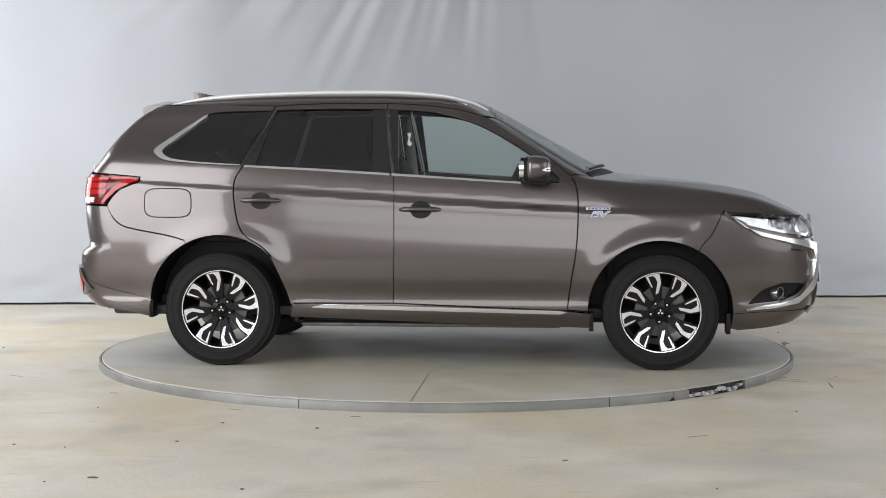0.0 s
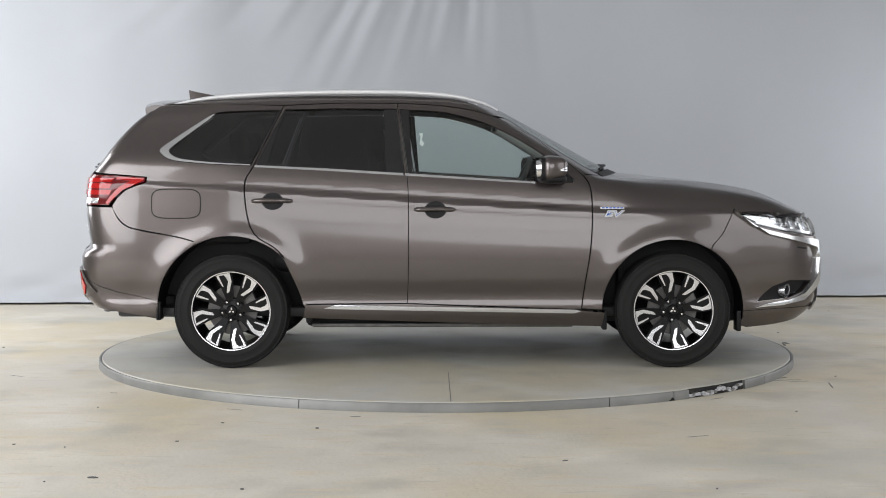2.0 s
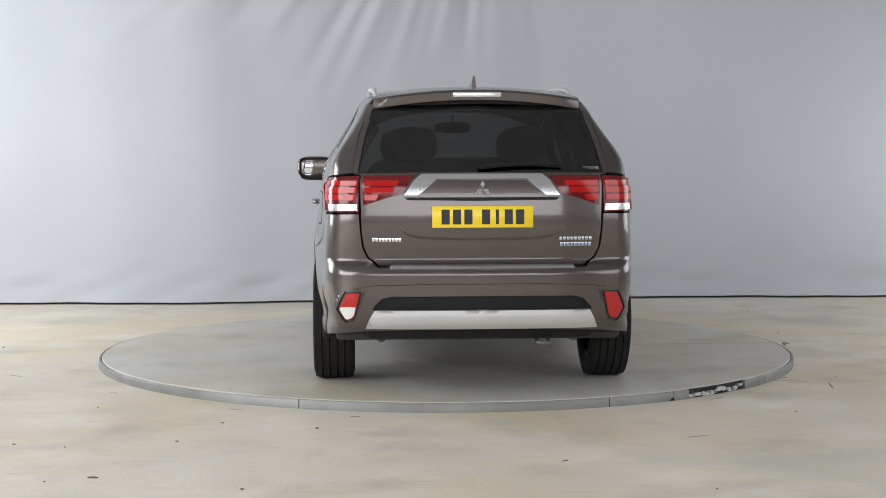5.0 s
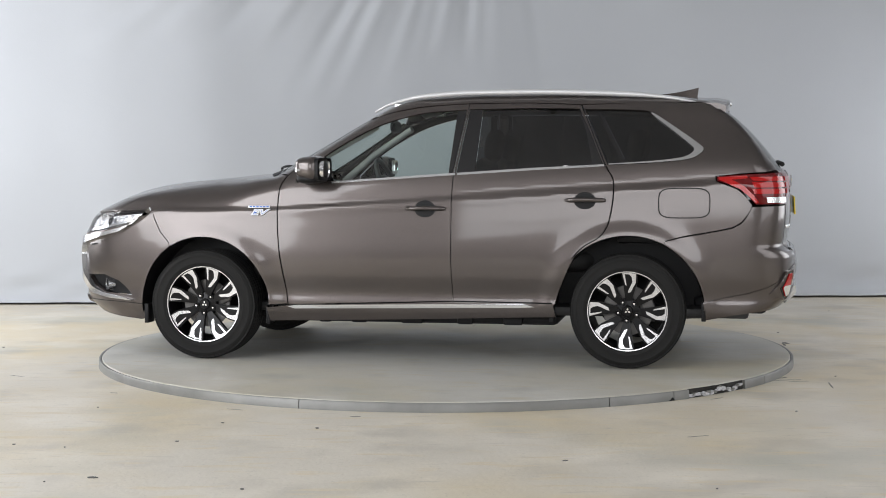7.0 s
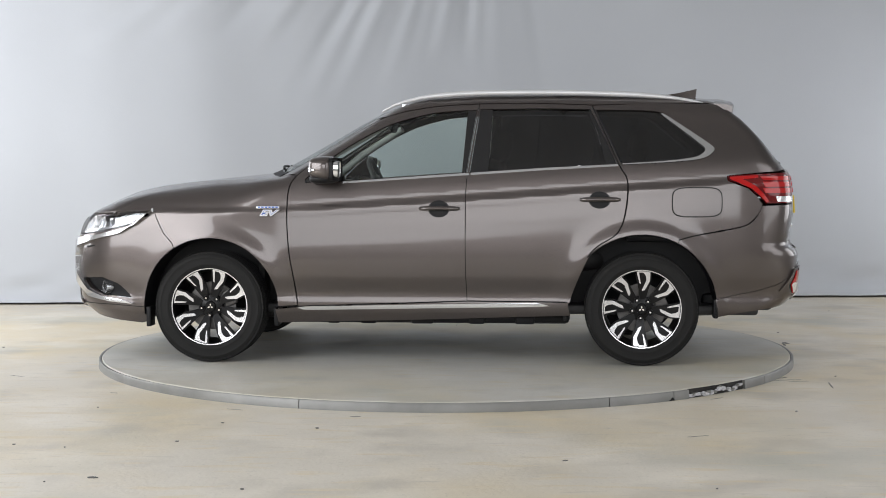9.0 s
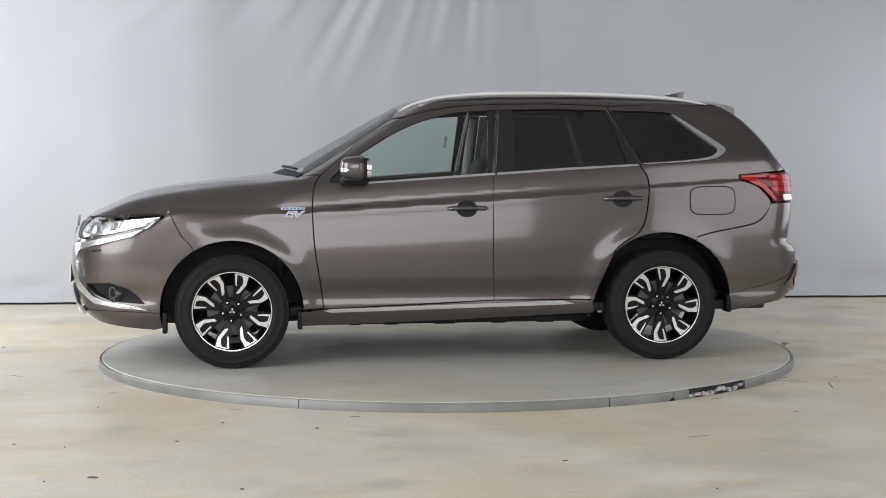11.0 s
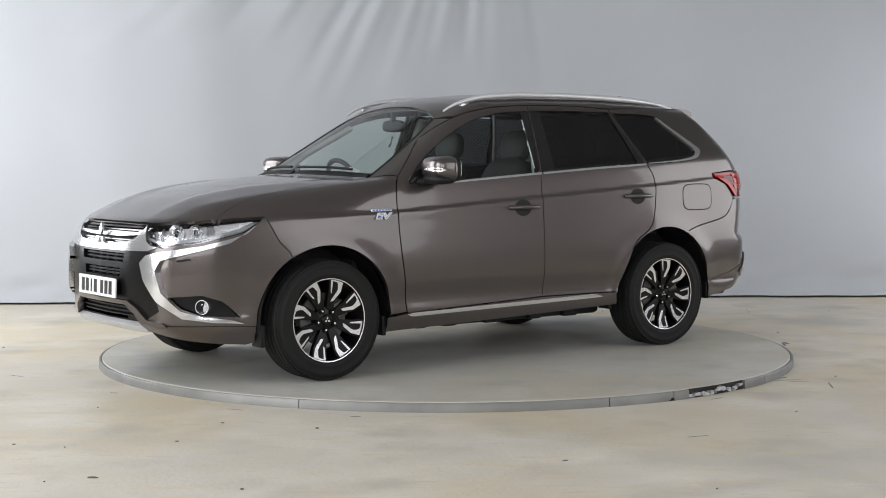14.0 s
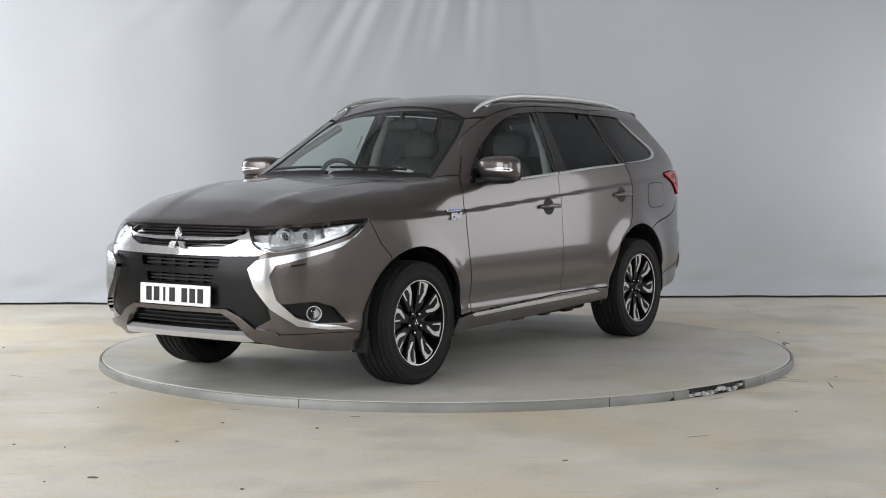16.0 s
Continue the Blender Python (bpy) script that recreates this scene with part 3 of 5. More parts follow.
def build_side(car, view):
    s = 1 if view == "left" else -1
    fglass = rounded([(-.262, 1.562), (-.10, 1.552), (.011, 1.534), (.218, 1.474), (.424, 1.371), (.600, 1.255), (.735, 1.140)], .03)
    fhole = [(-.318, 1.566), *fglass, (.735, 1.118), (.49, 1.128), (-.262, 1.176)]
    door = panel("front_door", view, [*SPLIT[:1], *FRONT_EDGE, *TOP_LINE[1:-1], *reversed(SPLIT)][:-1], PAINT, car, [fhole], step=.017)
    rhole = [(-.340, 1.568), (-.70, 1.572), (-1.022, 1.566), (-1.086, 1.44), (-1.183, 1.222), (-.75, 1.200), (-.285, 1.176)]
    rdoor = panel("rear_door", view, [*SPLIT, *TOP_REAR[1:], *REAR_EDGE[1:]], PAINT, car, [rhole], step=.017)
    qouter = rounded([(-1.058, 1.562), (-1.300, 1.558), (-1.440, 1.548), (-1.500, 1.520), (-1.640, 1.425), (-1.758, 1.340), (-1.774, 1.318), (-1.762, 1.295), (-1.690, 1.258), (-1.500, 1.238), (-1.212, 1.224)], .025)
    lamp = [(-1.852, 1.126), (-1.848, 1.156)]
    rim = on_body("rear", *np.array(as_angle("rear", [(.659, 1.190), (.642, 1.28), (.626, 1.36), (.591, 1.48), (.571, 1.562)])).T)
    quarter = panel("rear_quarter_panel", view, [*[(x - .004, z) for x, z in REAR_EDGE], (-.884, .372), *arch_arc(False, 3, 118), *rounded([(-1.559, .771), (-1.665, .798), (-1.880, .836), (-1.969, .861), (-2.022, .906), (-2.057, .958)], .03),
                    (-2.062, .984), (-2.03, 1.030), (-1.975, 1.080), *lamp, (-2.03, 1.172), (-2.150, 1.180), *[(x, z) for x, y, z in rim], (-1.80, 1.60), (-1.4, 1.604)],
                    PAINT, car, [qouter], step=.017, thick=.03)
    panel("window_pane", view, [(-.262, 1.562), *fglass[1:-6], (.56, 1.285), (.49, 1.128), (-.236, 1.172)], CLEAR, door, offset=-.010, thick=.004)
    if s < 0:
        panel("window_tag", view, [(-.200, 1.424), (-.176, 1.428), (-.178, 1.404), (-.184, 1.385), (-.166, 1.362), (-.180, 1.345), (-.196, 1.360), (-.192, 1.386), (-.190, 1.404)], WHITE, door, offset=-.016, gap=0, thick=.002, step=.02, label="small white tag inside the window")
    panel("mirror_sail", view, [(.56, 1.285), *fglass[-5:], (.735, 1.118), (.49, 1.128)], GLOSS, door, offset=-.004)
    panel("pillar_trim", view, [(-.318, 1.566), (-.262, 1.562), (-.236, 1.172), (-.262, 1.176)], GLOSS, door, offset=-.004, gap=.001)
    panel("window_pane", view, [(-.420, 1.566), (-.70, 1.570), (-1.022, 1.562), (-1.07, 1.42), (-1.120, 1.220), (-.75, 1.200), (-.400, 1.182)], PRIVACY, rdoor, offset=-.010, thick=.004)
    panel("pillar_trim", view, [(-.340, 1.568), (-.420, 1.568), (-.400, 1.180), (-.285, 1.176)], GLOSS, rdoor, offset=-.004, gap=.001)
    panel("window_trim", view, [(-1.016, 1.566), (-1.022, 1.566), (-1.086, 1.44), (-1.183, 1.222), (-1.118, 1.220), (-1.07, 1.42)], GLOSS, rdoor, offset=-.004, gap=.0005)
    rim_o = rounded([(-1.462, 1.541), (-1.500, 1.520), (-1.640, 1.425), (-1.758, 1.340), (-1.774, 1.318), (-1.762, 1.295), (-1.690, 1.258), (-1.500, 1.238), (-1.215, 1.224)], .02)
    rim_i = rounded([(-1.215, 1.231), (-1.480, 1.247), (-1.650, 1.268), (-1.708, 1.296), (-1.718, 1.317), (-1.703, 1.338), (-1.600, 1.422), (-1.476, 1.518), (-1.458, 1.538)], .02)
    panel("quarter_window_pane", view, [(-1.062, 1.560), (-1.300, 1.556), (-1.440, 1.546), *rim_i[::-1]], PRIVACY, quarter, offset=-.006, thick=.004)
    panel("quarter_window_chrome", view, rim_o + rim_i, BRIGHT, quarter, offset=.004, gap=.0003, step=.02, label="chrome quarter window surround")
    belt = lambda x: 1.163 - .0626 * (x + .27)
    panel("belt_chrome", view, [(-.280, belt(-.28) - .002), (.505, belt(.5) - .004), (.505, belt(.5) + .008), (-.280, belt(-.28) + .012)], BRIGHT, door, offset=.004, gap=0, label="thin chrome belt strip")
    panel("belt_chrome", view, [(-1.19, belt(-1.19) - .006), (-.75, belt(-.75) - .002), (-.292, belt(-.28) - .002), (-.292, belt(-.28) + .012), (-.75, belt(-.75) + .012), (-1.19, belt(-1.19) + .006)], BRIGHT, rdoor, offset=.004, gap=0, label="thin chrome belt strip")
    sill = panel("sill", view, [(-.885, .384), (-.27, .388), (.778, .348), (.925, .335), (.912, .243), (0, .268), (-.905, .300)], PAINT, car, thick=.03)
    panel("sill_chrome", view, [(-.775, .362), (-.70, .357), (.74, .330), (.785, .343), (.74, .352), (-.70, .381)], BRIGHT, sill, offset=.007, gap=0, label="bright chrome sill strip")
    q = on_body("top", *np.array([(x, y) for x, y in HOOD_EDGE]).T)
    edge = [(x, z) for x, y, z in q]
    view_p = view + "_polar"
    low = [(x, z) for x, z in [*reversed(FRONT_EDGE)]]
    around = lambda pts: polar(on_body("left", *np.array(pts).T))
    panel("front_fender", view_p, [*polar(q), *around([(x + .004, z) for x, z in low]), *around([(.787, .358), (.908, .352)]), *around(arch_arc(True, 178, 58)),
          *around([(1.572, .742), (1.63, .802), (1.67, .879), (1.703, .945), (1.87, .938), (1.975, .932)])][::-1], PAINT, car, thick=.03, step=.017, gap=.0012)
    for name, host, x0, x1, z, cx in (("front_handle", door, -.222, .018, .958, -.098), ("rear_handle", rdoor, -1.200, -.962, 1.012, -1.078)):
        cup = rounded([(cx + .066 * math.cos(a), z - .002 + .052 * math.sin(a)) for a in np.linspace(0, 2 * math.pi, 17)[:-1]], .02, True)
        # flat black disc: the handle recess's shade put into colour, nothing is sunk
        panel("handle_cup_shade", view, cup, BLACK, host, offset=.0015, thick=.004, gap=0, step=.02, label="flat black disc for the shade in the handle recess")
        bm = bmesh.new()
        path = []
        for t in np.linspace(0, 1, 13):
            x = x0 + (x1 - x0) * t
            p = on_body(view, [x], [z + .004 * math.sin(t * math.pi)])[0]
            path.append((x, p[1] + s * (.004 + .026 * math.sin(math.pi * min(1, max(0, t))) ** .45), p[2]))
        tube(bm, path, [.010] + [.0155] * 11 + [.010], 12, .9)
        part("door_handle", bm, PAINT, host)
    panel("fuel_flap" if s < 0 else "charge_flap", view, rounded([(-1.666 + .147 * math.copysign(abs(math.cos(a)) ** .45, math.cos(a)), .996 + .085 * math.copysign(abs(math.sin(a)) ** .5, math.sin(a))) for a in np.linspace(0, 2 * math.pi, 29)[:-1]], .02, True),
          PAINT, car, offset=.0015, gap=.0, thick=.006)
    panel("flap_gap", view, rounded([(-1.666 + .1535 * math.copysign(abs(math.cos(a)) ** .45, math.cos(a)), .996 + .0915 * math.copysign(abs(math.sin(a)) ** .5, math.sin(a))) for a in np.linspace(0, 2 * math.pi, 29)[:-1]], .02, True),
          GAP, car, offset=.0006, gap=.0, thick=.002)
    # dark inner skin behind the joints, and the cabin side
    panel("inner_skin", view, [(-1.78, .80), *reversed(arch_arc(False, 0, 118, grow=.012)), (-.86, .30), (.88, .28), *arch_arc(True, 182, 62, grow=.012), (1.60, .86), (1.5, 1.00), (.95, 1.10), (.5, 1.10), (-.27, 1.14), (-1.2, 1.19), (-1.75, 1.19), (-1.9, 1.0)],
          GAP, car, offset=-.030, thick=0, gap=0, step=.06)
    # wheel arch liners
    for front in (True, False):
        bm = bmesh.new()
        rows = []
        pts = arch_arc(front, -7, 187, 30, -.004)
        for x, z in pts:
            rows.append([bm.verts.new((x, s * y, z)) for y in (.845, .70, .56)])
        for a, b in zip(rows, rows[1:]):
            for j in range(2):
                bm.faces.new((a[j], b[j], b[j + 1], a[j + 1]))
        bm.faces.new([r[2] for r in rows])
        part("wheel_arch_liner", bm, BLACK, car)
    for x, z0, z1 in ((-.872, .27, .33), (.925, .225, .34), (-1.785, .288, .40), (1.738, .215, .34)):
        bm = bmesh.new()
        box(bm, x - .014, s * .73, z0, x + .014, s * .835, z1, .005)
        part("mud_guard", bm, BLACK, car)
    # door mirror
    mir = new("door_mirror")
    mir.parent = car
    mir["label"] = "brown door mirror with a black foot and clear indicator"
    rx, ry, rz = .080, .138, .084

    def shaped(p):
        k = (p[0] + rx) / (2 * rx)
        return (p[0], p[1] * (1 - .10 * k), p[2] * (1 - .26 * k) + .010 * k)
    seat_m = pose(.600, s * .942, 1.202, 0, 0, s * -8)
    bm = bmesh.new()
    ellipsoid(bm, (0, 0, 0), (rx, ry, rz), 3.4, 40, 22)
    for v in bm.verts:
        v.co = shaped(v.co)
    bmesh.ops.transform(bm, verts=bm.verts, matrix=seat_m)
    part("mirror_shell", bm, PAINT, mir)
    bm = bmesh.new()
    ellipsoid(bm, (0, 0, 0), (.082, .118, .030), 2.8)
    bmesh.ops.transform(bm, verts=bm.verts, matrix=pose(.598, s * .937, 1.142, 0, 0, s * -8))
    part("mirror_base", bm, BLACK, mir)
    bm = bmesh.new()
    box(bm, -.012, -.114, -.069, .012, .114, .069, .035, 4, m=pose(.538, s * .945, 1.200, 0, 0, s * -7))
    part("mirror_bezel", bm, BLACK, mir)
    bm = bmesh.new()
    box(bm, -.003, -.090, -.050, .003, .090, .050, .025, 3, m=pose(.5275, s * .944, 1.201, 0, -2, s * 3))
    part("mirror_glass", bm, CHROME, mir, "silvered mirror glass")
    bm = bmesh.new()
    tube(bm, [(.655, s * .822, 1.124), (.640, s * .87, 1.130), (.61, s * .93, 1.142)], [.034, .028, .03], 12, .7)
    part("mirror_arm", bm, BLACK, mir)
    # the indicator follows the shell's front face round to its outer end
    f3 = lambda w: math.copysign(abs(w) ** (2 / 3.4), w)
    for nm, mat, zs, grow, a0, a1 in (("indicator_lens", LENS, (-.030, .000), 1.018, -8, 84), ("indicator_bar", GLOSS, (-.018, -.012), 1.034, 4, 78)):
        bm = bmesh.new()
        rows = []
        for i in range(15):
            a = radians(a0 + (a1 - a0) * i / 14)
            px, py = rx * f3(math.cos(a)), s * ry * f3(math.sin(a))
            taper = min(1, 4 * min(i + .6, 14.6 - i) / 14)
            mid = (zs[0] + zs[1]) / 2
            rows.append([bm.verts.new(shaped((px * g, py * g, mid + (z - mid) * taper))) for z, g in ((zs[0], grow), (zs[1], grow), (zs[1], .97), (zs[0], .97))])
        for p, q in zip(rows, rows[1:]):
            for k in range(4):
                bm.faces.new((p[k], q[k], q[(k + 1) % 4], p[(k + 1) % 4]))
        bm.faces.new(rows[0])
        bm.faces.new(rows[-1])
        bmesh.ops.transform(bm, verts=bm.verts, matrix=seat_m)
        part(nm, bm, mat, mir, "clear indicator strip" if mat is LENS else "dark line through the indicator")
    # roof rail
    bm = bmesh.new()
    path = rounded([(.285, s * .556, 1.560), (.205, s * .560, 1.602), (.10, s * .562, 1.632), (0, s * .562, 1.652), (-.18, s * .562, 1.668), (-.36, s * .562, 1.675), (-.786, s * .560, 1.676), (-1.20, s * .555, 1.664), (-1.45, s * .55, 1.648), (-1.62, s * .545, 1.625), (-1.745, s * .54, 1.598)], .05)
    n = len(path)
    tube(bm, path, [.008 + .014 * min(1, 5 * min(i, n - 1 - i) / n) for i in range(n)], 12, .8)
    part("roof_rail", bm, RAIL, car, "satin silver roof rail")
    for i in (n // 8, 7 * n // 8):
        bm = bmesh.new()
        x, y, z = path[i]
        box(bm, x - .06, y - .010, z - .075, x + .06, y + .010, z - .018, .008)
        part("rail_foot", bm, SATIN, car)
    # charging badge with its two letters
    u = on_body(view, [.965], [.938])[0]
    nn = normal(u[None])[0]
    yaw = math.degrees(math.atan2(nn[1], nn[0]))
    tilt = math.degrees(math.asin(nn[2]))
    base = Matrix.Translation(Vector(u) + Vector(nn) * .004) @ pose(0, 0, 0, 0, 0, yaw + 90) @ pose(0, 0, 0, 90 - tilt)
    badge = new("charging_badge")
    badge.parent = car
    badge["label"] = "blue and chrome badge on the fender"
    for txt, mat, d, off in (("EV", RAIL, .004, 0), ("EV", BLUE, .0045, 0)):
        f = bpy.data.curves.new("lettering", "FONT")
        f.body, f.size, f.extrude, f.align_x = txt, .050, d, "CENTER"
        f.offset = .0032 if mat is RAIL else -.0030
        f.shear = .3
        tmp = new("lettering", f)
        me = bpy.data.meshes.new_from_object(tmp)
        bpy.data.objects.remove(tmp)
        ob = link("letters", me, mat, badge, "blue letters with a chrome edge" if mat is BLUE else "")
        ob.matrix_basis = base @ pose(0, -.026, .001) @ Matrix.Diagonal((1.75, 1, 1, 1))
    bm = bmesh.new()
    box(bm, -.072, .020, 0, .072, .034, .004, .002, m=base)
    part("badge_bar", bm, RAIL, badge)
    for i in range(6):
        bm = bmesh.new()
        box(bm, -.062 + .022 * i, .023, .003, -.046 + .022 * i, .031, .0052, m=base)
        part("badge_inlay", bm, BLUE, badge)
    return door


def build_front(car):
    edge = [(x, y) for x, y in HOOD_EDGE]
    nose = [(x, y) for x, y, z in on_body("front", *np.array(as_angle("front", [(0, .912), (.15, .912), (.28, .912), (.42, .911), (.50, .913), (.58, .917), (.655, .922), (.70, .926), (.728, .928)])).T)]
    cowl = [(.93, .655), (.985, .52), (1.03, .35), (1.055, .2), (1.066, 0)]
    half = nose + edge[:-1] + cowl
    full = half + [(x, -y) for x, y in reversed(half[1:-1])]
    panel("hood", "top", full, PAINT, car, step=.027, thick=.025, gap=.0010)
    for s in (1, -1):
        strip = [(x, s * (y + (.022 if x > 1.72 else .095))) for x, y in edge[1:-1]] + [(x, s * (y - .03)) for x, y in reversed(edge[1:-1])]
        panel("fender_flange", "top", strip, PAINT, car, step=.03, offset=-.003, thick=.004, gap=0)
    top = [(.27, 0), (.275, .2), (.295, .38), (.335, .520)]
    wside = [(.5, .580), (.7, .625), (.905, .668)]
    wfront = [(.99, .52), (1.035, .35), (1.06, .2), (1.072, 0)]
    h = top + wside + wfront
    panel("windscreen", "top", h + [(x, -y) for x, y in reversed(h[1:-1])], CLEAR, car, step=.04, offset=-.004, thick=.005)
    for s, nm in ((1, "left"), (-1, "right")):
        q = on_body("left", *np.array(TOP_LINE).T)
        outer = [(x, y) for x, y, z in q]
        cut = [p for p in outer if p[0] > .25]
        pil = [(.335, .522), *wside, (.93, .672), (.90, .692), *[(x, y) for x, y in cut]]
        panel("windscreen_pillar", "top", [(x, s * y) for x, y in pil], PAINT, car, step=.03)
        blk = [(.335, .500), (.5, .560), (.7, .605), (.89, .645), (.905, .668), (.7, .625), (.5, .580), (.335, .522)]
        panel("windscreen_seal", "top", [(x, s * y) for x, y in blk], GAP, car, step=.03, offset=-.0005, gap=0, thick=.003)
        panel("cowl", "top", [(x, s * y) for x, y in ((.93, .655), (.985, .52), (1.03, .35), (1.055, .2), (1.066, .02), (1.02, .02), (1.0, .2), (.975, .35), (.93, .52), (.89, .64))], BLACK, car, step=.03, offset=.002, gap=0)
    rear = [(-1.80, .585), (-1.845, .50), (-1.875, .3), (-1.885, 0)]
    q = on_body("left", *np.array([p for p in TOP_LINE if p[0] < .25] + TOP_REAR[1:] + [(-1.2, 1.596), (-1.4, 1.598), (-1.6, 1.60), (-1.80, 1.598)]).T)
    h = [(.265, 0), (.27, .2), (.29, .38), (.33, .520)] + [(.25, q[0][1])] + [(x, y) for x, y, z in q] + rear[1:]
    panel("roof", "top", h + [(x, -y) for x, y in reversed(h[1:-1])], PAINT, car, step=.045, thick=.02)
    # cabin lining under the roof
    h = [(.20, 0), (.20, .50), (-.3, .56), (-1.0, .56), (-1.7, .50), (-1.75, 0)]
    panel("headliner", "top", h + [(x, -y) for x, y in reversed(h[1:-1])], LINER, car, step=.08, offset=-.045, thick=.01)
    # bumper
    arch = side_angle("front", arch_arc(True, 58, -14))
    lampedge = [A3(2.25, .45, .85), A3(2.262, .50, .803), A3(2.23, .603, .779), A3(2.06, .741, .809), A3(1.83, .803, .862), A3(1.70, .812, .944)]
    fend = side_angle("front", [(1.672, .879), (1.632, .802), (1.574, .741)])
    low = side_angle("front", [(1.80, .228), (1.95, .240)]) + as_angle("front", [(.66, .255), (.56, .275), (.45, .300)])
    half = as_angle("front", [(.0, .906), (.2, .906), (.42, .904)]) + lampedge + fend + arch + low
    half = half[1:] + as_angle("front", [(.2, .305), (0, .305)])
    outline = [(0.0, .906)] + half[:-1] + [(0.0, .305)] + [(-u, v) for u, v in reversed(half[:-1])]
    hole = as_angle("front", [(0, .900), (.40, .898), (.44, .86), (.47, .80), (.53, .752), (.49, .69), (.515, .60), (.575, .49), (.585, .43), (.50, .385), (.47, .350), (0, .350)])
    hole = hole + [(-u, v) for u, v in reversed(hole[1:-1])]
    fogh = [A3(2.21, .636, .507), A3(2.06, .737, .516), A3(1.95, .765, .480), A3(1.86, .790, .392), A3(2.05, .729, .405), A3(2.15, .672, .445)]
    bumper = panel("front_bumper", "front", outline, PAINT, car, [hole, fogh, mirror(fogh)], step=.03, thick=.03)
    mask = as_angle("front", [(0, .758), (.33, .760), (.555, .758), (.53, .735), (.495, .69), (.52, .60), (.58, .49), (.59, .42), (.50, .385), (.42, .44), (.35, .478), (0, .478)])
    slot1 = as_angle("front", [(0, .738), (.29, .738), (.275, .692), (0, .692)])
    slot2 = as_angle("front", [(0, .652), (.245, .652), (.235, .606), (0, .606)])
    fullp = lambda p: p + [(-u, v) for u, v in reversed(p[1:-1])]
    grille = new("grille")
    grille.parent = car
    panel("mask", "front", fullp(mask), RIM_BLACK, grille, [fullp(slot1), fullp(slot2)], step=.03, offset=-.004, thick=.04, label="gloss black grille mask")
    panel("grille_backing", "front", fullp(as_angle("front", [(0, .905), (.45, .90), (.50, .74), (.50, .34), (0, .34)])), BLACK, grille, step=.05, offset=-.055, thick=.004)
    for z in (.728, .706, .640, .622):
        w = .27 if z > .67 else .23
        panel("slat", "front", as_angle("front", [(-w, z - .005), (-w / 2, z - .005), (w / 2, z - .005), (w, z - .005), (w, z + .005), (w / 2, z + .005), (-w / 2, z + .005), (-w, z + .005)]), BLACK, grille, offset=-.022, gap=0, thick=.03)
    for y in (-.16, -.05, .05, .16):
        panel("upright", "front", as_angle("front", [(y - .004, .605), (y + .004, .605), (y + .004, .74), (y - .004, .74)]), BLACK, grille, offset=-.024, gap=0, thick=.03)
    wing = as_angle("front", [(0, .797), (.20, .798), (.31, .803), (.385, .830), (.437, .888), (.458, .862), (.488, .815), (.525, .792), (.578, .780), (.52, .757), (.33, .752), (0, .750)])
    panel("lower_chrome_bar", "front", fullp(wing), BRIGHT, grille, step=.025, offset=.008, thick=.03, label="wide chrome grille bar")
    bar = as_angle("front", [(0, .852), (.2, .852), (.36, .856), (.425, .872), (.405, .842), (.2, .830), (0, .830)])
    panel("upper_chrome_bar", "front", fullp(bar), BRIGHT, grille, step=.025, offset=.004, thick=.03, label="slim chrome grille bar")
    for z, w in ((.892, .38), (.876, .39), (.862, .39), (.818, .34), (.806, .30)):
        panel("slat", "front", fullp(as_angle("front", [(0, z + .004), (w / 2, z + .004), (w, z + .004), (w, z - .004), (w / 2, z - .004), (0, z - .004)])), GLOSS, grille, offset=-.012, gap=0, thick=.03)
    for i in range(3):
        bm = bmesh.new()
        a = radians(90 + 120 * i)
        c, s = math.cos(a), math.sin(a)
        prism(bm, [(.004, 0), (.040, .021), (.076, 0), (.040, -.021)], lambda u, v, d: Vector((2.296 + (u * s) * -.14 + d + .022, -(u * c - v * s), .828 + u * s + v * c)), .014)
        part("emblem_diamond", bm, BRIGHT, grille, "chrome diamond of the badge")
    frame_o = as_angle("front", [(0, .480), (.34, .480), (.43, .440), (.50, .382), (.60, .372), (.62, .345), (.50, .318), (.45, .318), (.44, .352), (.395, .405), (.31, .452), (0, .452)])
    panel("lower_grille_surround", "front", fullp(frame_o), PAINT, car, step=.02, offset=.014, thick=.04)
    panel("chin_chrome", "front", fullp(as_angle("front", [(0, .352), (.44, .352), (.475, .318), (.44, .312), (0, .318)])), SILVER, car, step=.03, offset=.018, thick=.035, domed=.008, label="satin silver chin strip")
    for z in (.43, .405, .38):
        w = .30 if z > .41 else .38
        panel("slat", "front", fullp(as_angle("front", [(0, z + .004), (w / 2, z + .004), (w, z + .004), (w, z - .004), (w / 2, z - .004), (0, z - .004)])), BLACK, grille, offset=-.03, gap=0, thick=.02)
    for s in (1, -1):
        f = (lambda p: p) if s > 0 else mirror
        blade = [A3(1.70, .812, .946), A3(1.83, .803, .850), A3(2.06, .741, .790), A3(2.225, .61, .757), A3(2.268, .525, .737), A3(2.285, .478, .695), A3(2.282, .512, .60), A3(2.25, .592, .485), A3(2.15, .675, .390), A3(2.0, .748, .366), A3(1.83, .80, .358),
                 A3(1.90, .78, .378), A3(2.05, .729, .398), A3(2.15, .672, .440), A3(2.23, .617, .537), A3(2.25, .594, .655), A3(2.235, .618, .710), A3(2.14, .70, .740), A3(1.92, .785, .798), A3(1.765, .813, .895)]
        panel("chrome_blade", "front", f(blade), BRIGHT, car, step=.02, offset=.030, thick=.055, label="bright chrome blade round the bumper corner")
        fog = new("fog_lamp")
        fog.parent = car
        panel("recess", "front", f(fogh), BLACK, fog, step=.03, offset=-.03, thick=0)
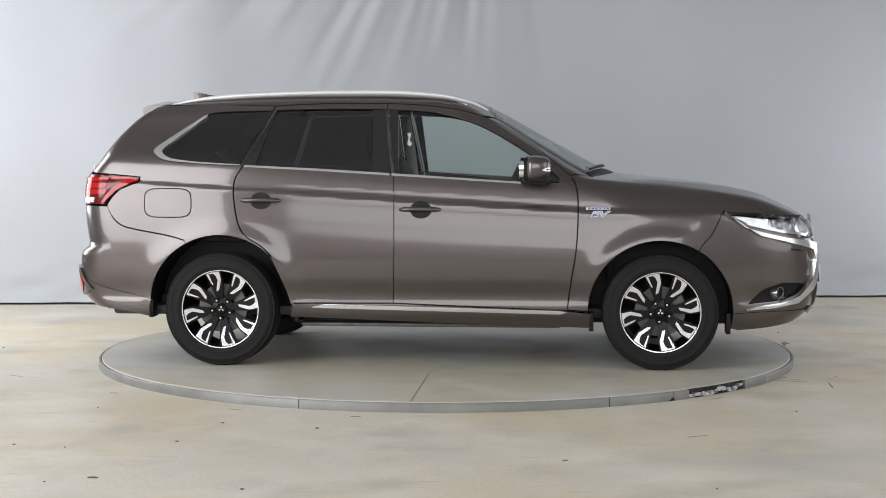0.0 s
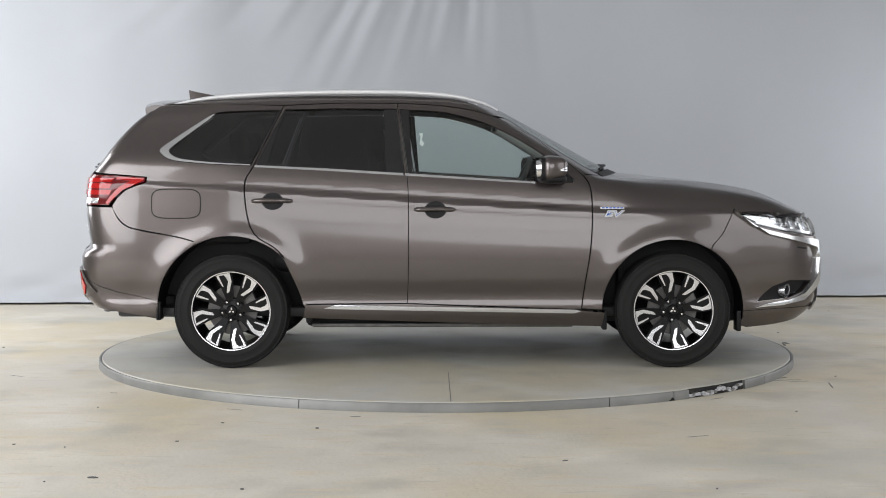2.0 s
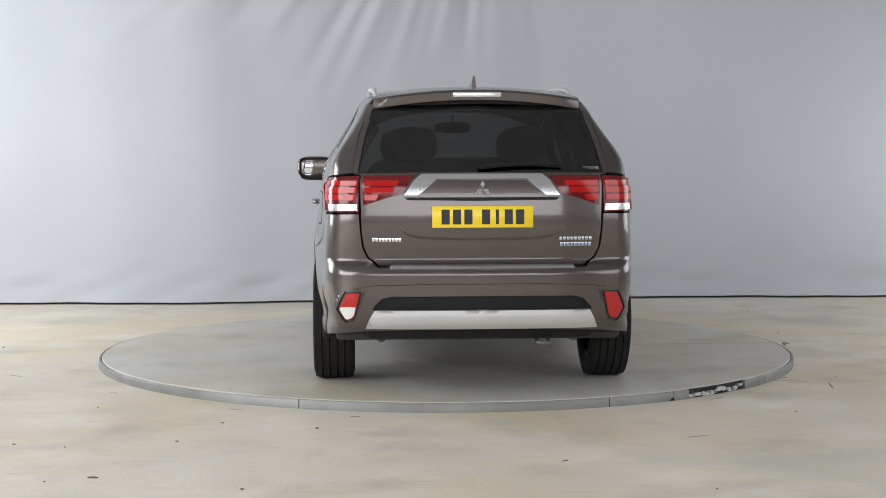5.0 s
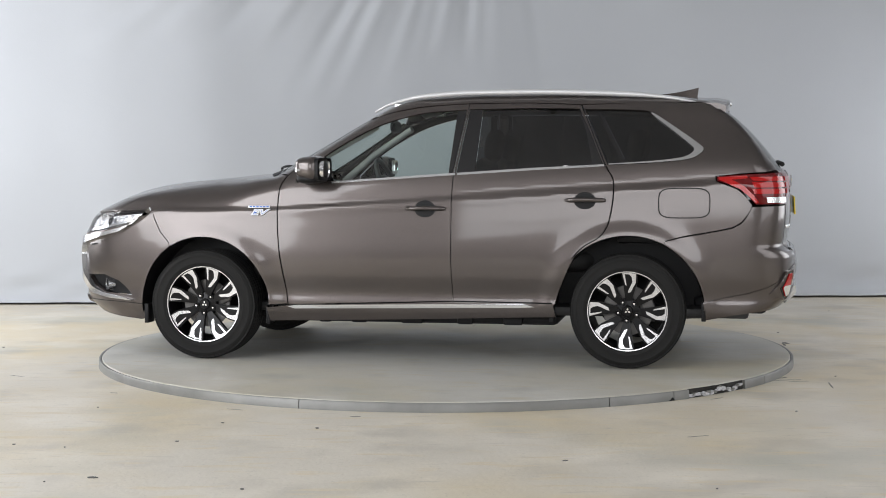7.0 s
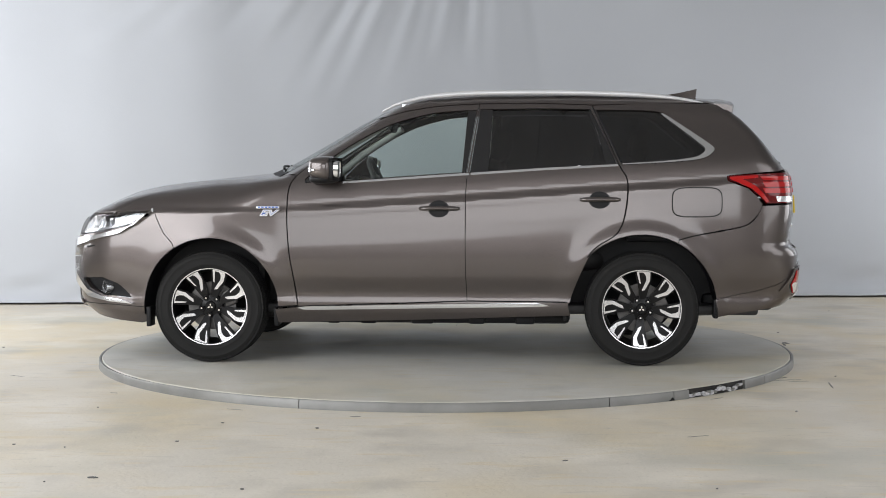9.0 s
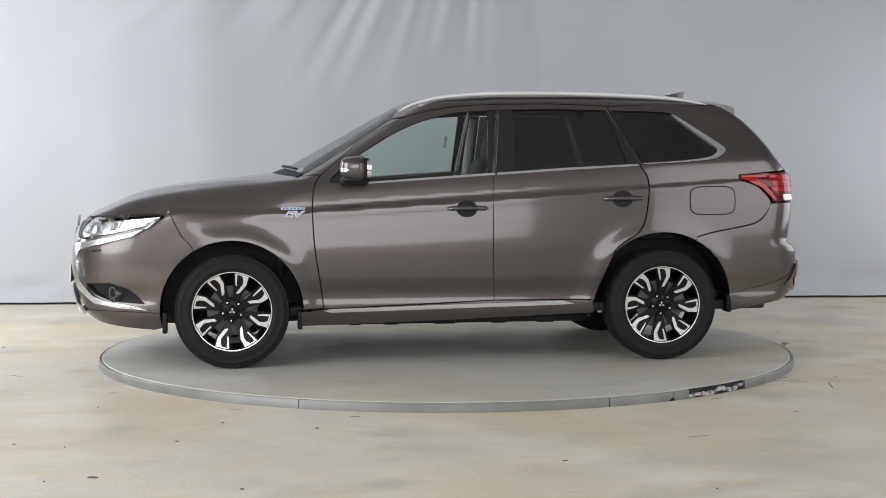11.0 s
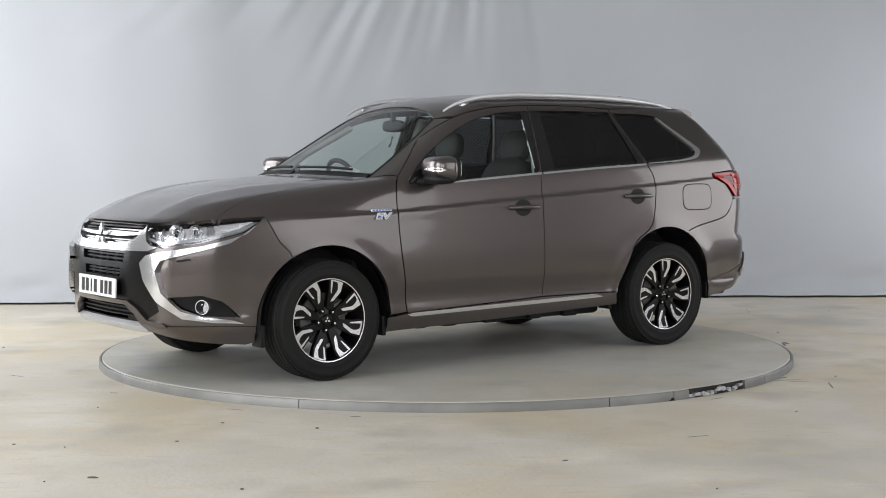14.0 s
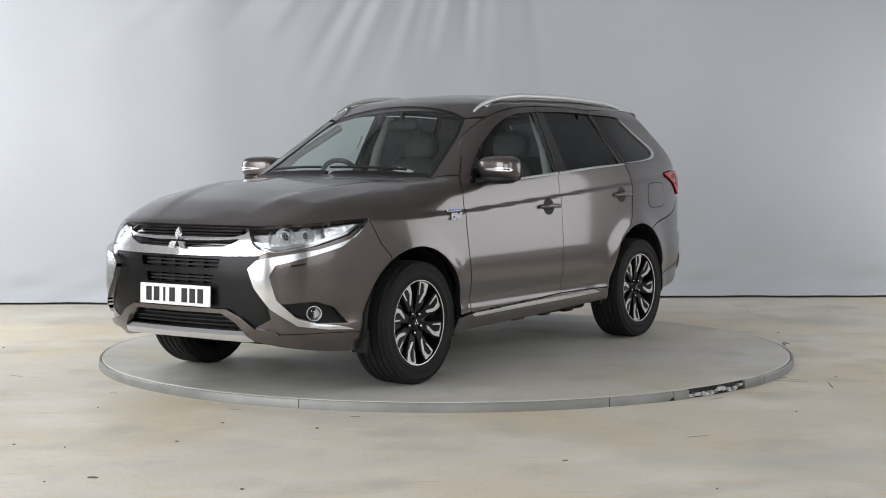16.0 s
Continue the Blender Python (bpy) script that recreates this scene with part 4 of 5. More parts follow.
        c = Vector((2.035, s * .705, .452))
        m = Matrix.Translation(c) @ pose(0, 0, 0, 0, 0, s * 38)
        bm = bmesh.new()
        turned(bm, [(.0001, 0), (.024, .0), (.034, .012), (.036, .024), (.041, .024), (.041, -.02)], 28)
        bmesh.ops.transform(bm, verts=bm.verts, matrix=m @ pose(0, 0, 0, 0, 0, -90))
        part("bezel", bm, SATIN, fog)
        bm = bmesh.new()
        ellipsoid(bm, (0, 0, 0), (.018, .030, .030), 2)
        bmesh.ops.transform(bm, verts=bm.verts, matrix=m)
        part("lens", bm, LAMPGLASS, fog)
        # head lamp
        lamp = new("head_lamp")
        lamp.parent = car
        lamp["label"] = "slim clear head lamp with chrome inside"
        out = [A3(2.226, .43, .902), A3(2.186, .54, .908), A3(2.096, .655, .916), A3(2.026, .71, .922), A3(1.87, .775, .932), A3(1.70, .812, .948), A3(1.83, .803, .864), A3(2.06, .741, .811), A3(2.23, .603, .781), A3(2.262, .50, .805), A3(2.25, .452, .85)]
        panel("lamp_glass", "front", f(out), LAMPGLASS, lamp, step=.025, offset=0, thick=.003)
        panel("housing", "front", f(out), SATIN, lamp, step=.03, offset=-.052, thick=0, gap=.001)
        panel("reflector", "front", f([A3(2.222, .46, .892), A3(2.14, .60, .906), A3(2.01, .715, .914), A3(2.02, .742, .832), A3(2.21, .61, .800), A3(2.24, .50, .822)]), FACETS, lamp, step=.02, offset=-.044, thick=.006)
        for y0, z0, z1 in ((.545, .800, .898), (.640, .808, .905), (.700, .825, .908)):
            panel("divider", "front", f(as_angle("front", [(y0 - .010, z1), (y0 - .005, z1), (y0 + .018, z0 + .018), (y0 + .013, z0 + .018)])), SATIN, lamp, step=.02, offset=-.026, gap=0, thick=.02)
        panel("side_reflector", "front", f([A3(1.98, .735, .908), A3(1.87, .772, .918), A3(1.76, .80, .925), A3(1.85, .79, .880), A3(1.98, .755, .850)]), FACETS, lamp, step=.02, offset=-.024, thick=.01)
        panel("running_light", "front", f([A3(2.24, .46, .842), A3(2.252, .50, .815), A3(2.22, .60, .792), A3(2.06, .738, .818), A3(1.85, .80, .866), A3(1.85, .80, .884), A3(2.06, .735, .838), A3(2.22, .595, .814), A3(2.245, .50, .835)]), BRIGHT, lamp, step=.02, offset=-.012, thick=.012)
        for x, y, z, r in ((2.145, .595, .852, .030), (2.065, .668, .858, .026)):
            bm = bmesh.new()
            ellipsoid(bm, (0, 0, 0), (r, r, r), 2)
            bmesh.ops.translate(bm, verts=bm.verts, vec=(x, s * y, z))
            part("projector", bm, LAMPGLASS, lamp, "round projector lens")
            bm = bmesh.new()
            turned(bm, [(r * 1.0, -.01), (r * 1.25, .006), (r * 1.25, -.02)], 24)
            bmesh.ops.transform(bm, verts=bm.verts, matrix=pose(x, s * y, z, 0, 0, -90 + s * 30))
            part("projector_ring", bm, CHROME, lamp)
            bm = bmesh.new()
            turned(bm, [(r * 1.3, -.012), (r * 1.75, .012), (r * 1.8, .008), (r * 1.4, -.02)], 24)
            bmesh.ops.transform(bm, verts=bm.verts, matrix=pose(x - .012, s * y, z, 0, 0, -90 + s * 30))
            part("projector_bowl", bm, BRIGHT, lamp)
            bm = bmesh.new()
            ellipsoid(bm, (0, 0, 0), (r * .5, r * .72, r * .72), 2, 16, 10)
            bmesh.ops.translate(bm, verts=bm.verts, vec=(x - .008, s * y, z))
            part("projector_core", bm, GLOSS, lamp)
        panel("lower_joint", "front", f(as_angle("front", [(.55, .352), (.62, .350)]) + side_angle("front", [(2.0, .348), (1.765, .338), (1.765, .334), (2.0, .344)]) + as_angle("front", [(.62, .346), (.55, .348)])), GAP, bumper, offset=.001, gap=0, thick=.002, step=.03)
        panel("washer_flap", "front", f([A3(2.17, .66, .712), A3(2.10, .705, .722), A3(2.10, .707, .712), A3(2.16, .668, .702)]), GAP, bumper, offset=.001, gap=0, thick=.002, step=.02)
    panel("permit_label", "top", [(.93, .40), (.93, .52), (.89, .53), (.885, .41)], WHITE, car, offset=-.010, gap=0, thick=.001, label="small white label behind the windscreen")
    # wipers
    for y0, y1 in ((.50, -.02), (-.10, -.55)):
        bm = bmesh.new()
        p = on_body("top", [1.035 - .3 * y0 * y0] * 1, [y0])[0]
        pts = [on_body("top", [1.0 - .22 * abs(y) ** 1.6], [y])[0] + np.array((0, 0, .014)) for y in np.linspace(y0, y1, 9)]
        tube(bm, pts, .008, 8)
        part("wiper", bm, BLACK, car)
    plate(car, "front", 2.352, .540, 1, WHITE)


def plate(car, name, x, z, s, mat):
    pl = new("number_plate")
    pl.parent = car
    pl["label"] = "white reflective number plate" if mat is WHITE else "yellow reflective number plate"
    m = pose(x, 0, z, 0, -2 * s if s > 0 else 3, 0)
    bm = bmesh.new()
    box(bm, -.005, -.26, -.0555, .005, .26, .0555, .003, m=m)
    part("plate", bm, mat, pl)
    if s > 0:
        bm = bmesh.new()
        box(bm, -.05, -.20, -.04, -.006, .20, .04, .004, m=m)
        part("plate_holder", bm, BLACK, pl)
    for i in range(7):
        k = i + (0 if i < 4 else .55)
        y = -.192 + k * .0585
        w = .021 if i != 2 else .008
        bm = bmesh.new()
        box(bm, s * .005 - .0004, y - w, -.038, s * .005 + .0012, y + w, .038, m=m)
        part("plate_bar", bm, INK, pl)


def build_rear(car):
    fullp = lambda p: p + [(-u, v) for u, v in reversed(p[1:-1])]
    glass_o = as_angle("rear", [(0, 1.196), (.40, 1.194), (.640, 1.190), (.605, 1.36), (.575, 1.47), (.550, 1.552), (.3, 1.562), (0, 1.566)])
    gate = as_angle("rear", [(0, .712), (.30, .712), (.535, .716), (.585, .755), (.610, .805), (.622, .90), (.624, .988), (.624, 1.178), (.668, 1.192), (.635, 1.36), (.600, 1.48), (.578, 1.562), (.3, 1.580), (0, 1.584)])
    tailgate = panel("tailgate", "rear", fullp(gate), PAINT, car, [fullp(glass_o)], step=.03, thick=.03, gap=.0010)
    panel("rear_window_pane", "rear", fullp(glass_o), PRIVACY, tailgate, step=.05, offset=-.006, thick=.004)
    # spoiler over the rear window
    bm = bmesh.new()
    n = 24
    rows = []
    for i in range(n + 1):
        y = -.555 + 1.11 * i / n
        k = 1 - (abs(y) / .555) ** 6 * .4
        dz = -.05 * (y / .565) ** 2
        rows.append([bm.verts.new((px, y, pz + dz)) for px, pz in ((-1.76, 1.648), (-1.85, 1.648), (-1.86 - .062 * k, 1.634), (-1.86 - .072 * k, 1.622), (-1.86 - .066 * k, 1.580), (-1.84, 1.558), (-1.76, 1.58))])
    for a, b in zip(rows, rows[1:]):
        for j in range(7):
            bm.faces.new((a[j], b[j], b[(j + 1) % 7], a[(j + 1) % 7]))
    bm.faces.new(rows[0])
    bm.faces.new(rows[-1])
    spoiler = part("spoiler", bm, PAINT, car)
    bm = bmesh.new()
    box(bm, -1.940, -.13, 1.594, -1.88, .13, 1.622, .006)
    part("high_brake_lamp", bm, LENS, spoiler, "clear high level brake lamp")
    # antenna fin
    bm = bmesh.new()
    rows = []
    for i in range(9):
        t = i / 8
        x = -1.50 - .22 * t
        h = .012 + .058 * t ** 1.3
        w = .026 * (1 - .45 * t)
        z0 = float(on_body("top", [x], [0.0])[0, 2]) - .006
        rows.append([bm.verts.new((x, w, z0)), bm.verts.new((x - .01 * t, w * .35, z0 + h)), bm.verts.new((x - .01 * t, -w * .35, z0 + h)), bm.verts.new((x, -w, z0))])
    for a, b in zip(rows, rows[1:]):
        for j in range(4):
            bm.faces.new((a[j], b[j], b[(j + 1) % 4], a[(j + 1) % 4]))
    bm.faces.new(rows[0])
    bm.faces.new(rows[-1])
    part("antenna_fin", bm, PAINT, car)
    # bumper
    line = side_angle("rear", rounded([(-1.555, .767), (-1.665, .794), (-1.880, .832), (-1.969, .857), (-2.022, .902), (-2.060, .975)], .03))
    arch = side_angle("rear", arch_arc(False, 184, 118))
    low = side_angle("rear", [(-1.783, .40), (-2.036, .455), (-2.15, .490)])
    rlow = as_angle("rear", [(.74, .535), (.66, .595), (.56, .612), (.3, .62), (0, .62)])
    up = [R3(-2.25, .629, .982)] + as_angle("rear", [(.618, .81), (.59, .752), (.54, .708), (.3, .704), (0, .704)])
    o = list(reversed(rlow)) + list(reversed(low)) + arch + line + up
    o = o[:-1] + [(0.0, .704)] + [(-u, v) for u, v in reversed(o[1:-1])]
    bumper = panel("rear_bumper", "rear", o, PAINT, car, step=.03, thick=.03)
    vlow = side_angle("rear", [(-1.783, .401), (-1.79, .296), (-1.95, .325), (-2.08, .345)]) + as_angle("rear", [(.62, .372), (.3, .385), (0, .385)])
    o = as_angle("rear", [(0, .621), (.3, .621), (.56, .613), (.66, .596), (.745, .535)]) + side_angle("rear", [(-2.15, .491), (-2.036, .456)]) + vlow
    hole = fullp(as_angle("rear", [(0, .560), (.47, .558), (.52, .545), (.562, .500), (.566, .488), (0, .488)]))
    valance = panel("lower_bumper", "rear", fullp(o), PAINT, car, [hole], step=.03, thick=.03, offset=.005, gap=.0005)
    panel("dark_insert", "rear", hole, BLACK, valance, step=.04, offset=-.012, thick=0, gap=-.004)
    panel("silver_strip", "rear", fullp(as_angle("rear", [(0, .490), (.556, .488), (.604, .392), (.3, .392), (0, .392)])), SILVER, valance, step=.03, offset=.014, thick=.02, domed=.012, label="satin silver bumper strip")
    panel("chrome_step", "rear", fullp(as_angle("rear", [(0, .716), (.47, .716), (.48, .698), (0, .698)])), SATIN, bumper, step=.03, offset=.006, gap=0, thick=.01)
    bm = bmesh.new()
    box(bm, -2.16, -.60, .315, -1.72, .60, .42, .03)
    part("rear_under_tray", bm, BLACK, car)
    wing = as_angle("rear", [(0, 1.182), (.312, 1.182), (.352, 1.15), (.402, 1.076), (.330, 1.076), (.285, 1.112), (.235, 1.158), (0, 1.158)])
    panel("tailgate_chrome", "rear", fullp(wing), BRIGHT, tailgate, step=.025, offset=.010, gap=0, thick=.015, label="bright chrome tailgate bar")
    bm = bmesh.new()
    bowl = rounded([(.425, .93), (.40, .885), (.30, .858), (0, .850), (-.30, .858), (-.40, .885), (-.425, .93)], .03)
    tube(bm, [p + np.array((.004, 0, 0)) for p in on_body("rear", *np.array(as_angle("rear", bowl)).T)], .008, 8)
    part("tailgate_crease", bm, PAINT, tailgate)
    # black strip painting the shadow under the fold above the plate
    panel("tailgate_lip_shade", "rear", fullp(as_angle("rear", [(0, 1.066), (.40, 1.066), (.385, 1.052), (0, 1.048)])), GAP, tailgate, step=.03, offset=.003, gap=0, thick=.004)
    for i in range(3):
        bm = bmesh.new()
        a = radians(90 + 120 * i)
        c, s = math.cos(a), math.sin(a)
        prism(bm, [(.002, 0), (.024, .0125), (.046, 0), (.024, -.0125)], lambda u, v, d: Vector((-2.312 - d, u * c - v * s, 1.108 + u * s + v * c)), .008)
        part("emblem_diamond", bm, CHROME, tailgate, "chrome diamond of the badge")
    for y0, y1, z, h, mat in ((.415, .570, .848, .020, CHROME), (-.575, -.395, .852, .018, SATIN), (-.570, -.400, .822, .022, SATIN), (-.560, -.410, .8225, .010, BLUE)):
        p = on_body("rear", *np.array(as_angle("rear", [((y0 + y1) / 2, z)])).T)[0]
        nn = normal(p[None])[0]
        yaw = math.degrees(math.atan2(nn[1], nn[0]))
        count = 9
        pitch = (y1 - y0) / count
        for k in range(count):
            bm = bmesh.new()
            c = -(y1 - y0) / 2 + pitch * (k + .5)
            box(bm, -.002, c - pitch * .36, -h / 2, .004, c + pitch * .36, h / 2, .0015, m=pose(*p, 0, 0, yaw))
            part("badge_bar", bm, mat, tailgate)
    plate(car, "rear", -2.330, .966, -1, YELLOW)
    for s in (1, -1):
        f = (lambda p: p) if s > 0 else mirror
        panel("gate_flange", "rear", f(as_angle("rear", [(.652, 1.192), (.618, 1.36), (.588, 1.48), (.563, 1.556), (.602, 1.560), (.634, 1.48), (.672, 1.36), (.694, 1.192)])), PAINT, car, step=.02, offset=-.004, thick=.004, gap=0)
        lamp = new("tail_lamp")
        lamp.parent = car
        lamp["label"] = "red and clear tail lamp with dark lines"
        outer = [R3(-2.235, .630, 1.178), R3(-2.04, .785, 1.168), R3(-1.862, .817, 1.156), R3(-1.856, .815, 1.128), R3(-1.975, .805, 1.082), R3(-2.03, .80, 1.032), R3(-2.07, .795, .986), R3(-2.25, .630, .986)]
        panel("outer_lens", "rear", f(outer), RED_DARK, lamp, step=.02, offset=.004, thick=.015, domed=.006)
        panel("reverse_lens", "rear", f([R3(-2.24, .634, 1.032), R3(-2.11, .765, 1.032), R3(-2.12, .765, .994), R3(-2.25, .634, .994)]), FACETS, lamp, step=.02, offset=.0115, thick=.012, label="clear reversing lens")
        inner = as_angle("rear", [(.614, 1.178), (.43, 1.180), (.345, 1.180), (.405, 1.085), (.50, 1.058), (.614, 1.020)])
        panel("inner_lens", "rear", f(inner), RED_DARK, lamp, step=.02, offset=.004, thick=.015, domed=.006)
        # bright bars, stacked
        for z, h in ((1.124, .026), (1.088, .028), (1.050, .029)):
            panel("lens_bar", "rear", f([R3(-2.235, .640, z), R3(-2.14, .735, z), R3(-2.06, .79, z), R3(-2.045, .79, z + h), R3(-2.14, .735, z + h), R3(-2.235, .640, z + h)]), RED, lamp, step=.02, offset=.0125, gap=0, thick=.006)
            y = .375 + (1.178 - z) * .62
            if z < 1.06:
                y = .515
            panel("lens_bar", "rear", f(as_angle("rear", [(.604, z), (.56, z), (y + .03, z), (y + .03 - h * .5, z + h), (.55, z + h), (.604, z + h)])), RED, lamp, step=.02, offset=.0125, gap=0, thick=.006)
        panel("lens_hook", "rear", f([R3(-2.03, .79, 1.158), R3(-1.95, .80, 1.153), R3(-1.868, .814, 1.148), R3(-1.866, .813, 1.130), R3(-1.98, .803, 1.078), R3(-2.035, .799, 1.030), R3(-2.072, .794, .992),
                                     R3(-2.086, .79, 1.000), R3(-2.055, .795, 1.045), R3(-2.005, .80, 1.095), R3(-1.935, .805, 1.130), R3(-2.03, .79, 1.140)]), RED, lamp, step=.015, offset=.0125, gap=0, thick=.006, label="bright red hooked light band")
        lens = [(.680 + (y - .685) * .76, .507 + (z - .507) * .86) for y, z in ((.752, .488), (.707, .584), (.622, .590), (.616, .580), (.648, .455), (.664, .434), (.700, .424), (.715, .430))]
        refl = as_angle("rear", lens)
        rim = as_angle("rear", [(.680 + (y - .680) * 1.20, .507 + (z - .507) * 1.12) for y, z in lens])
        sur = as_angle("rear", [(.768, .455), (.722, .588), (.585, .602), (.605, .582), (.655, .425), (.68, .412), (.735, .428)])
        panel("reflector_surround", "rear", f(sur), PAINT, valance, [f(rim)], step=.015, offset=.016, thick=.02, domed=.006)
        panel("reflector_rim", "rear", f(rim), GLOSS, valance, step=.02, offset=.012, thick=.012)
        panel("reflector", "rear", f(refl), RED, valance, step=.02, offset=.017, thick=.012, label="red reflector")
        if s > 0:
            panel("fog_reverse_lens", "rear", f(as_angle("rear", [(.728, .490), (.722, .506), (.646, .506), (.654, .464), (.666, .447), (.690, .439), (.701, .444)])), FACETS, valance, step=.02, offset=.019, thick=.01, label="clear lower lens")
    bm = bmesh.new()
    pts = [on_body("rear", *np.array(as_angle("rear", [(y, z)])).T)[0] + np.array((-.016, 0, 0)) for y, z in ((.02, 1.222), (-.1, 1.232), (-.25, 1.238), (-.42, 1.232))]
    tube(bm, pts, [.016, .013, .010, .007], 8)
    part("rear_wiper", bm, BLACK, tailgate)
    p = on_body("rear", *np.array(as_angle("rear", [(-.575, 1.215)])).T)[0]
    bm = bmesh.new()
    box(bm, -.002, -.04, -.008, .003, .04, .008, m=pose(*p, 0, 30, 180))
    part("window_sticker", bm, SATIN, tailgate)


def seat(car, name, x, y, w=.25, rest=True):
    st = new(name)
    st.parent = car
    bm = bmesh.new()
    ellipsoid(bm, (x + .02, y, .62), (.27, w, .10), 3.2)
    part("seat_cushion", bm, SEAT, st)
    bm = bmesh.new()
    ellipsoid(bm, (0, 0, 0), (.085, w, .33), 3.2)
    bmesh.ops.transform(bm, verts=bm.verts, matrix=pose(x - .27, y, .95, 0, -17, 0))
    part("backrest", bm, SEAT, st)
    for yy in ((0,) if rest else (-.32, .32)):
        bm = bmesh.new()
        ellipsoid(bm, (0, 0, 0), (.055, .135, .105), 2.8)
        bmesh.ops.transform(bm, verts=bm.verts, matrix=pose(x - .40, y + yy, 1.345, 0, -10, 0))
        part("headrest", bm, SEAT, st)


def build_inside(car):
    for y in (.37, -.37):
        seat(car, "front_seat", -.05, y)
    seat(car, "rear_bench", -.95, 0, .62, False)
    bm = bmesh.new()
    rows = []
    for y in np.linspace(-.74, .74, 17):
        b = .03 * math.cos(y * 4)
        rows.append([bm.verts.new((px, y, pz + (b if pz > 1.0 else 0))) for px, pz in ((.98, .60), (.98, 1.12), (.90, 1.135), (.66, 1.075), (.56, 1.02), (.54, .90), (.60, .60))])
    for a, b in zip(rows, rows[1:]):
        for j in range(7):
            bm.faces.new((a[j], b[j], b[(j + 1) % 7], a[(j + 1) % 7]))
    bm.faces.new(rows[0])
    bm.faces.new(rows[-1])
    part("dashboard", bm, DASH, car)
    wheel = new("steering_wheel")
    wheel.parent = car
    m = pose(.42, -.37, 1.085, 0, -66, 0)
    bm = bmesh.new()
    tube_pts = [(.185 * math.cos(a), .185 * math.sin(a), 0) for a in np.linspace(0, 2 * math.pi, 33)]
    tube(bm, tube_pts, .016, 10)
    bmesh.ops.transform(bm, verts=bm.verts, matrix=m)
    part("rim", bm, DASH, wheel)
    bm = bmesh.new()
    ellipsoid(bm, (0, 0, -.01), (.075, .085, .03), 2.6)
    box(bm, -.02, -.175, -.012, .02, .175, .002, .005)
    box(bm, -.175, -.018, -.012, 0, .018, .002, .005)
    bmesh.ops.transform(bm, verts=bm.verts, matrix=m)
    part("boss", bm, DASH, wheel)
    bm = bmesh.new()
    ellipsoid(bm, (.28, 0, 1.475), (.02, .125, .04), 3)
    part("rear_view_mirror", bm, BLACK, car)
    bm = bmesh.new()
    box(bm, .27, -.01, 1.49, .30, .01, 1.56)
    part("mirror_stem", bm, BLACK, car)
    bm = bmesh.new()
    box(bm, -2.05, -.76, .30, 1.0, .76, .36, .02)
    part("cabin_floor", bm, DASH, car)
    bm = bmesh.new()
    box(bm, -.9, -.70, .232, .9, .70, .300, .03)
    part("underbody", bm, BLACK, car)
    bm = bmesh.new()
    box(bm, .9, -.52, .24, 1.95, .52, .36, .04)
    part("engine_under_tray", bm, BLACK, car)
    bm = bmesh.new()
    box(bm, -2.0, -.60, .74, -1.25, .60, .80, .02)
    part("load_floor", bm, DASH, car)
    bm = bmesh.new()
    box(bm, 1.02, -.70, .40, 1.06, .70, 1.08, .01)
    part("bulkhead", bm, GAP, car)
    for s in (1, -1):
        bm = bmesh.new()
        tube(bm, [(-.33, s * .745, 1.08), (-.35, s * .685, 1.33), (-.37, s * .59, 1.55)], [.035, .033, .03], 10)
        part("door_pillar", bm, PILLAR, car)
        bm = bmesh.new()
        tube(bm, [(.82, s * .70, 1.10), (.58, s * .635, 1.29), (.28, s * .52, 1.47)], [.026, .024, .022], 10)
        part("pillar_lining", bm, LINER, car)
        bm = bmesh.new()
        tube(bm, [(-1.40, s * .48, .27), (-1.7, s * .50, .30), (-1.98, s * .52, .31)], .03, 12)
        part("exhaust_pipe" if s < 0 else "support_arm", bm, IRON, car)
    for x in (-HUB_X, HUB_X):
        bm = bmesh.new()
        tube(bm, [(x, -.70, .33), (x, -.2, .30), (x, .2, .30), (x, .70, .33)], .04, 10)
        part("axle_beam", bm, IRON, car)
    for x, w in ((-.62, .06), (-.32, .05), (.02, .07), (.36, .05), (.58, .04)):
        bm = bmesh.new()
        box(bm, x - w, .66, .232, x + w, .73, .285, .012)
        part("underbody_bracket", bm, BLACK, car)
    bm = bmesh.new()
    box(bm, -.86, -.74, .232, .74, -.70, .256, .008)
    part("underbody_rail", bm, IRON, car)
    bm = bmesh.new()
    tube(bm, [(-2.12, -.36, .31), (-2.21, -.36, .30), (-2.225, -.33, .30), (-2.21, -.30, .30), (-2.12, -.30, .31)], .010, 8)
    part("towing_eye", bm, IRON, car)


def build_car():
    car = thing("car", "brown metallic estate car with chrome trim, parked on the turntable", "car")
    for view in ("left", "right"):
        build_side(car, view)
    build_front(car)
    build_rear(car)
    build_inside(car)
    for x in (HUB_X, -HUB_X):
        for s in (1, -1):
            build_wheel(car, x, s, 18 if s > 0 and x > 0 else 5 if s > 0 else -10)
    return car


